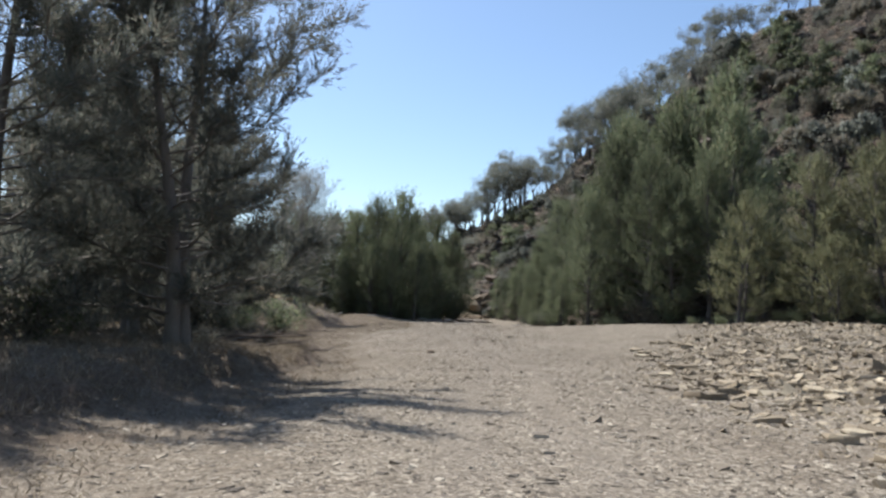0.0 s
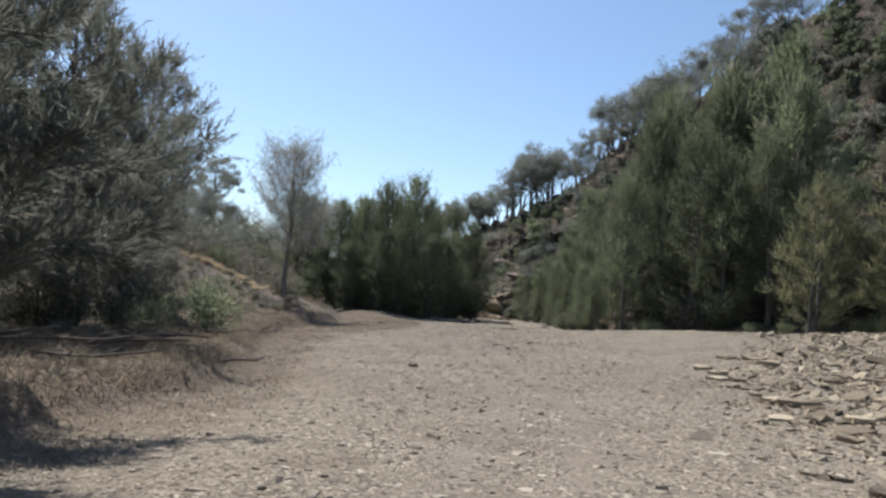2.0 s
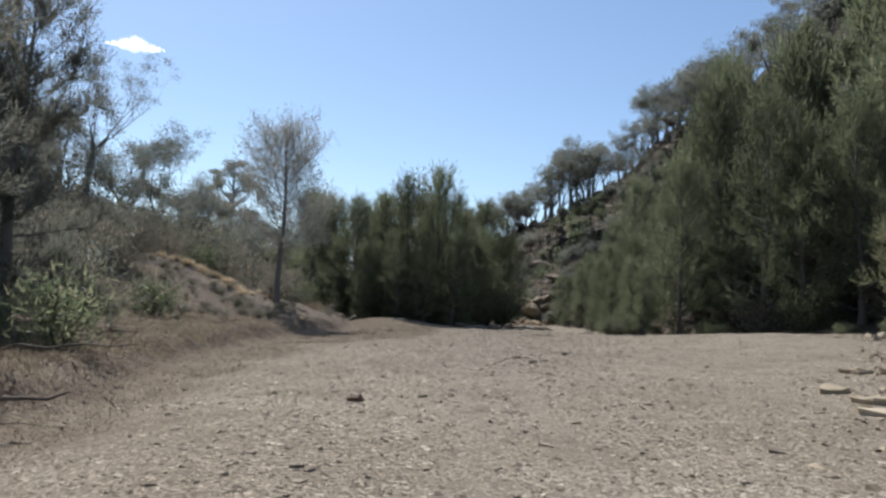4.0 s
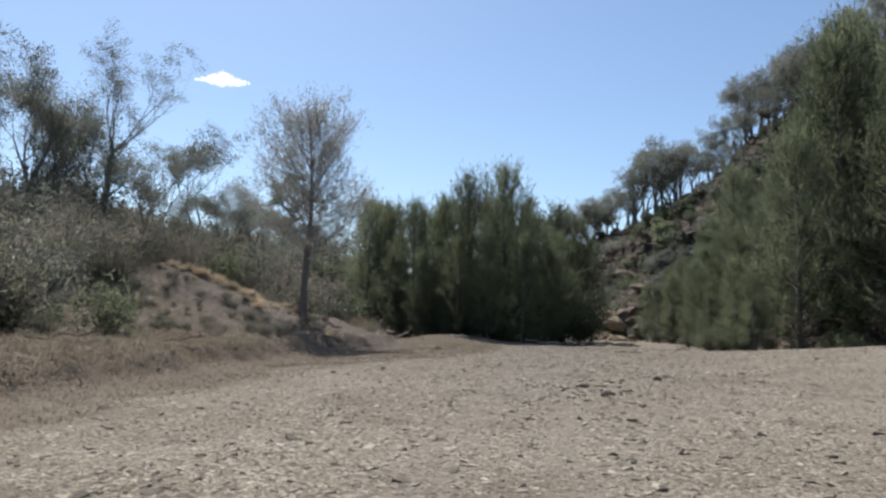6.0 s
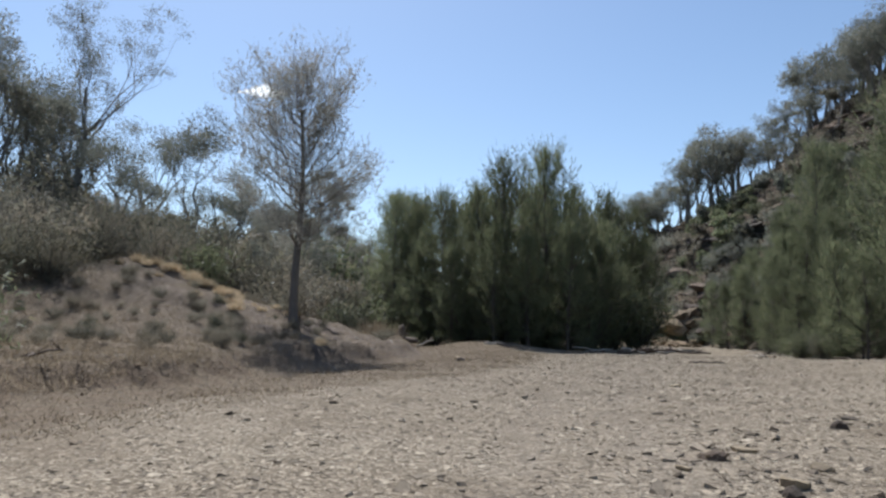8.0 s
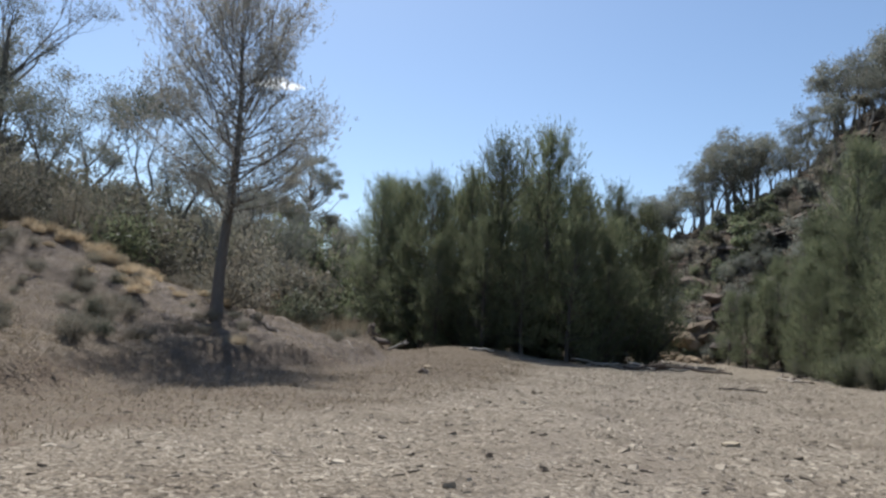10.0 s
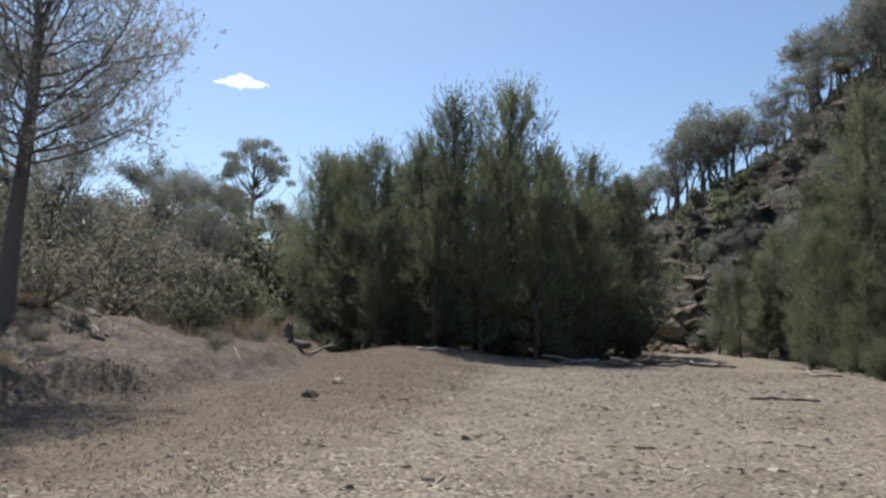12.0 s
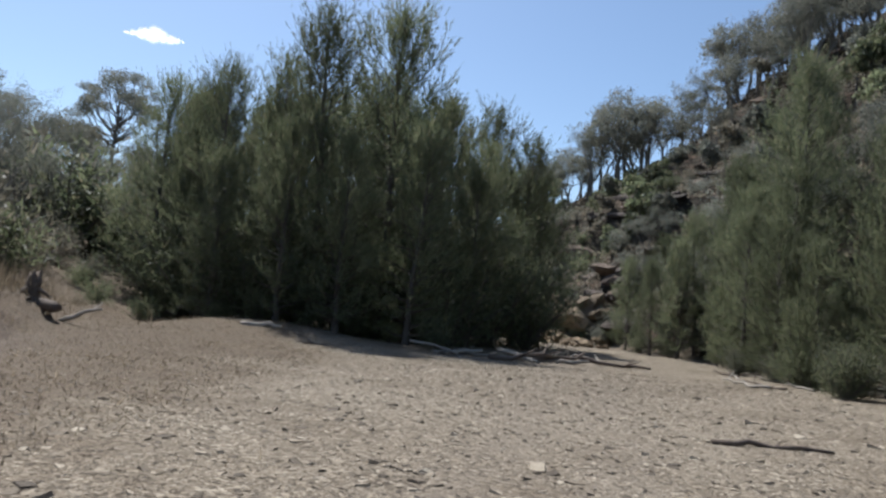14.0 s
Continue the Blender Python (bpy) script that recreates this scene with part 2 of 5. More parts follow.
# the middle of the wheel tracks, and the edge of the field of slabs beside them
TRACK = [(0, -0.9), (7, 0.0), (15, 0.5), (28, 2.5), (34, 2.2), (41, 1.6), (50, 1.1), (58, 0.3), (73, 0.8), (110, 4.0)]
SLAB_EDGE = [(0, 4.6), (13, 5.6), (21, 6.2), (27, 7.5), (35, 9.2), (44, 12.5), (52, 17.0), (60, 22.0)]


def along(table, v):
    return np.interp(v, [r[0] for r in table], [r[1] for r in table])


def ease(v, a, b):
    u = np.clip((v - a) / (b - a), 0, 1)
    return u * u * (3 - 2 * u)


def ripple(x, y, seed, scale):
    """Smooth, uneven relief from a few crossing waves, -1 to 1."""
    r = np.random.default_rng(seed)
    total = 0.0
    for k in range(7):
        a, f, p = r.uniform(0, 6.28), r.uniform(0.5, 1.8) / scale, r.uniform(0, 6.28)
        total = total + np.sin((x * math.cos(a) + y * math.sin(a)) * f * 6.28 + p + 1.3 * np.sin((y * math.cos(a) - x * math.sin(a)) * f * 3.1 + p))
    return total / 7 * 1.6


def bank_share(x, y):
    """0 on the river bed, 1 on the earth bank to its left."""
    edge = along(BANK, y) + 0.8 * ripple(x * 0, y, 3, 6.0) + 0.35 * ripple(x * 0, y, 4, 1.7)
    return ease(edge - x, -0.35, 0.9)


EARTH = [(-60, -6.0), (10, -5.2), (23, -5.0), (30, -5.2), (40, -6.8), (50, -7.5), (60, -6.5), (70, -5.0), (82, -4.6), (95, -6.0), (105, -9.0), (130, -16.0)]


def earth_share(x, y):
    """0 on clean gravel, 1 where earth, litter and dry grass cover the ground."""
    edge = along(EARTH, y) + 1.0 * ripple(x * 0, y, 23, 7.0)
    return ease(edge - x, -4.0, 3.5)


def clay_share(x, y):
    """Bare pale earth on the mounds and on the slope between them."""
    a = np.exp(-((x + 21) / 8.0) ** 2 - ((y - 79) / 8.0) ** 2) + np.exp(-((x + 15.5) / 3.5) ** 2 - ((y - 86) / 7.0) ** 2) + np.exp(-((x + 25) / 4.0) ** 2 - ((y - 99) / 4.0) ** 2)
    return np.clip(1.25 * a, 0, 1)


def hill_share(x, y):
    toe = along(TOE, x) + 2.5 * ripple(x, y * 0, 8, 9.0)
    return ease(y - toe, -1.0, 5.0)


def land(x, y):
    x, y = np.asarray(x, float), np.asarray(y, float)
    z = along(BED, y) + (0.03 * np.clip(x - 9, 0, 30) + 0.075 * np.clip(x - 6, 0, 13) * ease(y, 34, 66)) * (1 - 0.88 * ease(y, 72, 100)) + 0.06 * ripple(x, y, 1, 9.0) + 0.03 * ripple(x, y, 2, 2.6)
    field = ease(x - along(SLAB_EDGE, y), 0.2, 4.0) * (1 - ease(y, 62, 80))
    z = z + field * (0.12 + 0.28 * ease(x - along(SLAB_EDGE, y), 4.0, 10.0) + 0.16 * ripple(x, y, 17, 3.2) + 0.07 * ripple(x, y, 18, 1.2))
    b = bank_share(x, y)
    edge = along(BANK, y)
    foot = np.exp(-((x - edge - 1.6) / 1.8) ** 2)
    z = z - 0.22 * foot + b * (0.56 + 0.03 * np.clip(edge - x, 0, 20) + 0.16 * ripple(x, y, 5, 3.0) + 0.10 * ripple(x, y, 6, 1.1))
    z = z + 3.6 * np.exp(-((x + 26) / 7.5) ** 2 - ((y - 78) / 8.0) ** 2)
    z = z + 0.6 * np.exp(-((x + 18.5) / 3.5) ** 2 - ((y - 84.5) / 4.0) ** 2) * (1 + 0.3 * ripple(x, y, 22, 1.6))
    z = z + 3.3 * np.exp(-((x + 25.8) / 3.4) ** 2 - ((y - 100.5) / 3.2) ** 2) * (1 + 0.12 * ripple(x, y, 20, 2.2))
    z = z + 0.7 * np.exp(-((x + 18) / 4.5) ** 2 - ((y - 97.5) / 5.0) ** 2) + 0.85 * np.exp(-((x + 12.5) / 5.0) ** 2 - ((y - 107) / 5.0) ** 2)
    z = z + 0.28 * np.clip(-x - 24, 0, 50) * ease(y, 10, 60)
    z = z + 3.2 * np.exp(-((x - 5.8) / 2.8) ** 2 - ((y - 146) / 3.6) ** 2) * (1 + 0.25 * ripple(x, y, 19, 2.4))
    toe, top = along(TOE, x), along(CREST, x)
    u = np.clip((y - toe) / (CREST_Y - toe), 0, 1)
    rough = 2.6 * ripple(x, y, 11, 26.0) + 1.7 * np.abs(ripple(x, y, 12, 10.0)) + 1.2 * ripple(x, y, 13, 4.5) + 0.6 * ripple(x, y, 14, 2.2)
    step = (top * u / 5.5 + 0.7 * ripple(x, y, 15, 18.0)) % 1.0
    rough = rough + 2.6 * ease(step, 0.6, 0.92) - 2.6 * step
    back = 1 - 0.5 * ease(y, CREST_Y + 4, CREST_Y + 160)
    return z + hill_share(x, y) * (top * u ** 1.12 * back + rough * np.clip(u * 8, 0, 1))


def land_at(x, y):
    return float(land(np.array([x]), np.array([y]))[0])


# ---- mesh helpers ----
def mesh_of(name, verts, faces, material, smooth=False):
    """A mesh from an array of points and an array of equal faces."""
    verts, faces = np.asarray(verts, np.float32), np.asarray(faces, np.int32)
    me = bpy.data.meshes.new(name)
    k = faces.shape[1]
    me.vertices.add(len(verts))
    me.vertices.foreach_set("co", verts.ravel())
    me.loops.add(faces.size)
    me.loops.foreach_set("vertex_index", faces.ravel())
    me.polygons.add(len(faces))
    me.polygons.foreach_set("loop_start", np.arange(0, faces.size, k, dtype=np.int32))
    me.polygons.foreach_set("loop_total", np.full(len(faces), k, np.int32))
    me.polygons.foreach_set("use_smooth", np.full(len(faces), smooth))
    me.update(calc_edges=True)
    me.materials.append(material)
    return me


def part(name, me, parent, label=""):
    ob = new(name, me)
    ob.parent = parent
    return tagged(ob, label)


class Wood:
    """Collects tapered limbs into one mesh of quads."""
    def __init__(self):
        self.v, self.f, self.apart = [], [], 0

    def limb(self, points, radii, sides=6):
        base = len(self.v)
        n = len(points)
        for i, (p, r) in enumerate(zip(points, radii)):
            d = Vector(points[min(i + 1, n - 1)]) - Vector(points[max(i - 1, 0)])
            d.normalize()
            a = d.orthogonal().normalized()
            if i:
                a = (last - d * last.dot(d)).normalized() if (last - d * last.dot(d)).length > 1e-4 else a
            last = a
            b = d.cross(a)
            for k in range(sides):
                w = 6.2832 * k / sides
                q = Vector(p) + (a * math.cos(w) + b * math.sin(w)) * r
                self.v.append((q.x, q.y, q.z))
        for i in range(n - 1):
            for k in range(sides):
                k2 = (k + 1) % sides
                self.f.append((base + i * sides + k, base + i * sides + k2, base + (i + 1) * sides + k2, base + (i + 1) * sides + k))

    def mesh(self, name, material):
        if self.apart:
            n, quads = self.apart, 15
            return [mesh_of(name, self.v[k * n:(k + 1) * n], np.array(self.f[k * quads:(k + 1) * quads]) - k * n, material, True) for k in range(len(self.v) // n)]
        return mesh_of(name, self.v, self.f, material, True)


def blades(starts, ways, lengths, widths, rng):
    """Thin pointed leaves, one triangle each."""
    n = len(starts)
    ways = ways / (np.linalg.norm(ways, axis=1, keepdims=True) + 1e-9)
    side = np.cross(ways, rng.normal(size=(n, 3)))
    side /= np.linalg.norm(side, axis=1, keepdims=True) + 1e-9
    tip = starts + ways * lengths[:, None]
    v = np.empty((n, 3, 3))
    v[:, 0], v[:, 1], v[:, 2] = starts - side * widths[:, None] / 2, starts + side * widths[:, None] / 2, tip
    return v.reshape(-1, 3), np.arange(3 * n).reshape(-1, 3)


def kites(centres, ways, lengths, widths, rng):
    """Broad leaves, one four-cornered face each."""
    n = len(centres)
    ways = ways / (np.linalg.norm(ways, axis=1, keepdims=True) + 1e-9)
    side = np.cross(ways, rng.normal(size=(n, 3)))
    side /= np.linalg.norm(side, axis=1, keepdims=True) + 1e-9
    v = np.empty((n, 4, 3))
    v[:, 0] = centres - ways * lengths[:, None] / 2
    v[:, 1] = centres + side * widths[:, None] / 2
    v[:, 2] = centres + ways * lengths[:, None] / 2
    v[:, 3] = centres - side * widths[:, None] / 2
    return v.reshape(-1, 3), np.arange(4 * n).reshape(-1, 4)


def thing(name, label, category, x, y, z=None, group=""):
    ob = new(name)
    ob.location = (x, y, land_at(x, y) if z is None else z)
    return tagged(ob, label, category, group)


# ---- trees ----
def casuarina_meshes(seed, height, radius, limbs, sprays, needles, low=0.12, lean=0.0, spray=(0.9, 2.0), needle=(0.3, 0.6), width=0.05, climb=(0.35, 0.75, 2.4), rise=0.6, leaf=None, bark=None, trunk_r=None, widest=0.35, multi=1, plumes=0.0, apart=False, leaders=0, inner=0.22, crowd=0.5, limb_r=0.34, droop=0.0, splay=0.62, scatter=0.0):
    """River oak: a straight leader, many rising limbs, and feathered sprays of thin needles; upright side leaders carry the plumed top."""
    rng = np.random.default_rng(seed)
    wood, twigs = Wood(), Wood()
    tr = trunk_r or 0.012 * height + 0.06
    S, D, L = [], [], []

    def feather(base, axis, length, lift):
        """Needles set along each of several curved axes, closing towards the tip."""
        n = len(base)
        axis = axis / (np.linalg.norm(axis, axis=1, keepdims=True) + 1e-9)
        t = rng.uniform(0.03, 1.0, (n, needles, 1)) ** 0.8
        long = length[:, None, None]
        up = np.array([0, 0, 1.0])
        at = base[:, None] + axis[:, None] * long * t + up * lift * long * t ** 2 + rng.normal(0, 0.075, (n, needles, 3)) * long * (1.05 - t)
        S.append(at.reshape(-1, 3))
        D.append((axis[:, None] + up * 1.2 * lift * t + rng.normal(0, 0.30, (n, needles, 3))).reshape(-1, 3))
        L.append((rng.uniform(*needle, (n, needles, 1)) * (1.15 - 0.5 * t)).ravel())

    for stem in range(multi):
        h = height * (1.0 if stem == 0 else rng.uniform(0.7, 0.92))
        a0 = rng.uniform(0, 6.28)
        foot = np.array([0.0, 0.0, -0.3]) + (0 if stem == 0 else 1) * np.array([math.cos(a0), math.sin(a0), 0]) * 0.5
        drift = rng.normal(0, 0.02, 2) + (np.array([math.cos(a0), math.sin(a0)]) * 0.16 if stem else np.array([lean, 0.0]))
        steps = 12
        line = []
        for i in range(steps + 1):
            u = i / steps
            line.append(foot + np.array([drift[0] * h * u + 0.12 * math.sin(u * 7 + a0), drift[1] * h * u + 0.12 * math.cos(u * 6 + a0), (h + 0.3) * u]))
        wood.limb([tuple(p) for p in line], [tr * (1.35 if i == 0 else 1.0) * (1 - i / steps) ** 0.8 + 0.012 for i in range(steps + 1)], 8)
        zs = np.array([p[2] for p in line])
        for i in range(limbs // multi):
            u = low + (0.97 - low) * ((i + rng.uniform(0, 1)) / (limbs // multi)) ** 0.95
            z = u * h
            start = np.array([np.interp(z, zs, [p[k] for p in line]) for k in range(3)])
            v = (u - low) / (1 - low)
            reach = np.interp(v, [0, widest, 0.75, 1.0], [0.72, 1.0, 0.55, 0.12]) * radius * rng.uniform(0.55, 1.2)
            az = 2.4 * i + rng.normal(0, 0.4)
            steep = rise * np.interp(v, [0, 0.4, 1.0], climb) * rng.uniform(0.7, 1.3)
            if v > 0.3 and rng.random() < plumes:
                reach *= 0.5
                steep = 2.2 + 1.8 * rng.random()
            out = np.array([math.cos(az), math.sin(az), 0.0])
            pts = np.array([start + out * reach * q + np.array([0, 0, 1]) * reach * steep * q ** 1.35 + rng.normal(0, 0.06 * reach, 3) * q for q in (0, 0.2, 0.4, 0.6, 0.8, 1.0)])
            twigs.limb([tuple(p) for p in pts], [limb_r * tr * (1 - u) ** 0.6 * (1 - 0.85 * k / 5) + 0.010 for k in range(6)], 3)
            n = max(4, int(sprays / limbs * (crowd + reach / radius)))
            s = rng.uniform(inner, 1.0, n) ** 0.75 * 5
            k = np.minimum(s.astype(int), 4)
            way = pts[k + 1] - pts[k]
            base = pts[k] + way * (s - k)[:, None]
            way = way / (np.linalg.norm(way, axis=1, keepdims=True) + 1e-9)
            side = rng.normal(0, 1, (n, 3))
            side /= np.linalg.norm(side, axis=1, keepdims=True)
            feather(base + rng.normal(0, scatter, (n, 3)), way * 0.6 + side * splay + np.array([0, 0, 0.35 - droop]), rng.uniform(*spray, n) * (0.8 + 0.4 * rng.random(n)), 0.35 - droop)
        for k in range(leaders // multi):
            v = rng.uniform(0.42, 0.86) if k else 0.9
            a, off = rng.uniform(0, 6.28), rng.uniform(0.1, 0.6) if k else 0.0
            out = np.array([math.cos(a), math.sin(a), 0.0])
            start = np.array([np.interp((low + (1 - low) * v) * h, zs, [p[q] for p in line]) for q in range(3)])
            start = start + out * radius * off * np.interp(v, [0.3, 0.8, 1.0], [1.0, 0.55, 0.2])
            way = np.array([0, 0, 1.0]) + out * rng.uniform(0.03, 0.28)
            tall = rng.uniform(0.12, 0.2) * h
            pts = np.array([start + way * tall * q + rng.normal(0, 0.03, 3) for q in (-0.1, 0.15, 0.4, 0.6, 0.8, 1.0)])
            twigs.limb([tuple(p) for p in pts], [0.035, 0.03, 0.024, 0.018, 0.012, 0.006], 3)
            n = 20
            t = (np.arange(n) + rng.random(n)) / n
            around = 2.4 * np.arange(n) + rng.normal(0, 0.3, n)
            fan = np.stack([np.cos(around), np.sin(around), np.zeros(n)], -1)
            feather(start + way * (t * tall)[:, None], way * 1.0 + fan * (0.55 - 0.3 * t)[:, None], (1.15 - 0.75 * t) * rng.uniform(0.7, 1.15, n) * 0.075 * h, 0.25)
    S, D, L = np.concatenate(S), np.concatenate(D), np.concatenate(L)
    if apart:
        twigs.apart = 18
    v, f = blades(S, D, L, width * rng.uniform(0.7, 1.3, len(S)), rng)
    return wood.mesh("trunk", bark or BARK_DARK), twigs.mesh("branch", bark or BARK_DARK), mesh_of("crown", v, f, leaf or CASUARINA_LEAF)


def gum_meshes(seed, height, spread, leaves, leaf_size=(0.34, 0.12), clump=1.0, fork=0.4, leaf=None, bark=None, levels=3, trunk_r=None, up=0.45, stems=1, lean=0.06):
    """Gum tree: bare forking trunks and separate rounded clumps of leaves at the ends of the limbs."""
    rng = np.random.default_rng(seed)
    wood, twigs = Wood(), Wood()
    tr = trunk_r or 0.012 * height + 0.03
    ends = []

    def grow(p, way, length, r, level):
        pts, radii = [p], [r]
        segs = 5 if level == 0 else 4 if level == 1 else 2
        for k in range(segs):
            way = way + rng.normal(0, 0.09 if level == 0 else 0.2, 3)
            way = way / np.linalg.norm(way)
            pts.append(pts[-1] + way * length / segs)
            radii.append(r * (1 - 0.45 * (k + 1) / segs))
        (wood if level == 0 else twigs).limb([tuple(q) for q in pts], radii, 7 if level == 0 else 5 if level == 1 else 3)
        if level >= levels:
            ends.append(pts[-1])
            return
        n = 3 if rng.random() < (0.65 if level else 0.35) else 2
        a0 = rng.uniform(0, 6.28)
        for k in range(n):
            a = a0 + 6.28 * k / n + rng.normal(0, 0.35)
            out = np.array([math.cos(a), math.sin(a), 0]) * spread * (0.9 + 0.12 * level) * rng.uniform(0.5, 1.1)
            w = way * 0.75 + out + np.array([0, 0, up * rng.uniform(0.3, 1.3)])
            w = w / np.linalg.norm(w)
            at_k = segs if k < 1 or rng.random() < 0.3 else int(rng.integers((segs + 1) // 2, segs))
            grow(pts[at_k], w, length * rng.uniform(0.5, 0.8), radii[at_k] * 0.72, level + 1)

    for stem in range(stems):
        a = rng.uniform(0, 6.28)
        tip = np.array([math.cos(a), math.sin(a), 0.0]) * (lean if stem == 0 else rng.uniform(0.18, 0.4))
        grow(np.array([0, 0, -0.3]) + tip * 1.2 * (stem > 0), tip + np.array([0, 0, 1.0]), height * fork * rng.uniform(0.8, 1.0), tr * (1 if stem == 0 else 0.8), 0)
    ends = np.array(ends)
    k = height / (ends[:, 2].max() + 0.5 * clump)
    n = max(3, leaves // len(ends))
    ball = rng.normal(0, 1, (len(ends) * n, 3))
    ball = ball / (np.linalg.norm(ball, axis=1, keepdims=True) + 1e-9) * (rng.random((len(ball), 1)) ** 0.5)
    size = np.repeat(rng.uniform(0.6, 1.3, (len(ends), 1)), n, 0) * clump
    c = np.repeat(ends * k, n, 0) + ball * size * (1.0, 1.0, 0.8) + rng.normal(0, 0.14 * clump, ball.shape)
    ways = rng.normal(0, 0.55, (len(c), 3)) + (0, 0, -0.7)
    v, f = kites(c, ways, leaf_size[0] * rng.uniform(0.6, 1.3, len(c)), leaf_size[1] * rng.uniform(0.7, 1.3, len(c)), rng)
    for w in (wood, twigs):
        w.v = [tuple(k * q for q in p) for p in w.v]
    return wood.mesh("trunk", bark or BARK_PALE), twigs.mesh("branch_spray", bark or BARK_PALE), mesh_of("crown", v, f, leaf or GUM_LEAF)


def umbrella_meshes(seed, height, spread, clumps, leaves):
    """Gum tree with a dome of separate leaf clumps, each carried by its own bent limb from the upper trunk."""
    rng = np.random.default_rng(seed)
    wood, twigs = Wood(), Wood()
    line = [(0.0, 0.0, -0.4), (0.1, 0.05, 0.25 * height), (-0.1, 0.1, 0.45 * height), (0.15, 0.0, 0.62 * height), (0.05, 0.1, 0.8 * height), (0.1, 0.1, 0.93 * height)]
    wood.limb(line, [0.36, 0.28, 0.24, 0.18, 0.1, 0.04], 8)
    zs = [p[2] for p in line]
    C = []
    for k in range(clumps):
        r = spread * math.sqrt((k + 0.5) / clumps) * float(rng.uniform(0.85, 1.1))
        a = 2.4 * k + float(rng.normal(0, 0.2))
        tip = np.array([r * math.cos(a), r * math.sin(a), height * (1.0 - 0.30 * (r / spread) ** 2 - float(rng.uniform(0.0, 0.16)))])
        z0 = height * (0.46 + 0.32 * (1 - r / spread) + float(rng.uniform(-0.05, 0.05)))
        root = np.array([np.interp(z0, zs, [p[q] for p in line]) for q in range(3)])
        bend = (root + tip) / 2 + np.array([0.12 * (tip[0] - root[0]), 0.12 * (tip[1] - root[1]), -0.02 * height]) + rng.normal(0, 0.2, 3)
        twigs.limb([tuple(root), tuple((root + bend) / 2 + rng.normal(0, 0.1, 3)), tuple(bend), tuple((bend + tip) / 2 + rng.normal(0, 0.12, 3)), tuple(tip)], [0.11, 0.09, 0.07, 0.05, 0.02], 5)
        n = leaves // clumps
        ball = rng.normal(0, 1, (n, 3))
        ball = ball / np.linalg.norm(ball, axis=1, keepdims=True) * rng.random((n, 1)) ** 0.45
        C.append(tip + ball * np.array([1.0, 1.0, 0.55]) * float(rng.uniform(0.95, 1.6)) + rng.normal(0, 0.12, (n, 3)))
    c = np.concatenate(C)
    v, f = kites(c, rng.normal(0, 0.55, c.shape) + (0, 0, -0.7), rng.uniform(0.2, 0.42, len(c)), rng.uniform(0.09, 0.17, len(c)), rng)
    return wood.mesh("trunk", BARK_PALE), twigs.mesh("branch_spray", BARK_PALE), mesh_of("crown", v, f, GUM_LEAF)


def shrub_meshes(seed, height, radius, leaves, leaf, size=(0.22, 0.05), stems=9, bark=None):
    """Low shrub: stems from one foot and loose leafy clumps at several heights."""
    rng = np.random.default_rng(seed)
    wood = Wood()
    C = []
    for i in range(stems):
        a, out = rng.uniform(0, 6.28), rng.uniform(0.2, 1.0) * radius
        top = np.array([math.cos(a) * out, math.sin(a) * out, height * rng.uniform(0.5, 1.0) * (1 - 0.35 * out / radius)])
        pts = [np.array([0, 0, -0.1]) + top * s + rng.normal(0, 0.05 * height, 3) * s * (1 - s) for s in (0, 0.3, 0.6, 0.85, 1.0)]
        wood.limb([tuple(p) for p in pts], [0.02 * height * (1 - 0.7 * s) / 1.5 + 0.005 for s in (0, 0.3, 0.6, 0.85, 1.0)], 3)
        for s in (0.35, 0.55, 0.75, 0.95):
            n = max(4, leaves // (stems * 4))
            C.append(top * s + rng.normal(0, 1, (n, 3)) * np.array([0.16 * radius + 0.1, 0.16 * radius + 0.1, 0.12 * height]))
    c = np.concatenate(C)
    c[:, 2] = np.abs(c[:, 2])
    v, f = blades(c, rng.normal(0, 0.7, c.shape) + (0, 0, 0.5), size[0] * rng.uniform(0.6, 1.4, len(c)), size[1] * rng.uniform(0.7, 1.3, len(c)), rng)
    return wood.mesh("stem_spray", bark or BARK_DARK), mesh_of("foliage", v, f, leaf)


def plant(name, meshes, label, category, x, y, size=1.0, turn=0.0, group="", parts=("trunk", "branch_spray", "crown"), z=None, sink=0.0):
    ob = thing(name, label, category, x, y, z, group)
    ob.location.z -= sink
    ob.rotation_euler = (0, 0, radians(turn))
    ob.scale = (size, size, size)
    for p, me in zip(parts, meshes):
        if isinstance(me, list):
            for one in me:
                part("branch", one, ob)
        else:
            tagged(part(p, me, ob), kind="stuff" if p in ("branch_spray", "stem_spray") else "")
    return ob


rng = np.random.default_rng(77)

# ---- ground sheet ----
def spaced(bands, far_lo, far_hi):
    """Grid lines: even steps in each band, then wider and wider out to the horizon."""
    lines = []
    for (a, step), (b, _) in zip(bands, bands[1:]):
        lines += list(np.linspace(a, b, int((b - a) / step), endpoint=False))
    lines.append(bands[-1][0])
    for way, end, step in ((-1, far_lo, bands[0][1]), (1, far_hi, bands[-1][1])):
        p = lines[0] if way < 0 else lines[-1]
        while way * (end - p) > 0:
            step *= 1.16
            p += way * step
            lines.append(p)
    return np.array(sorted(lines))


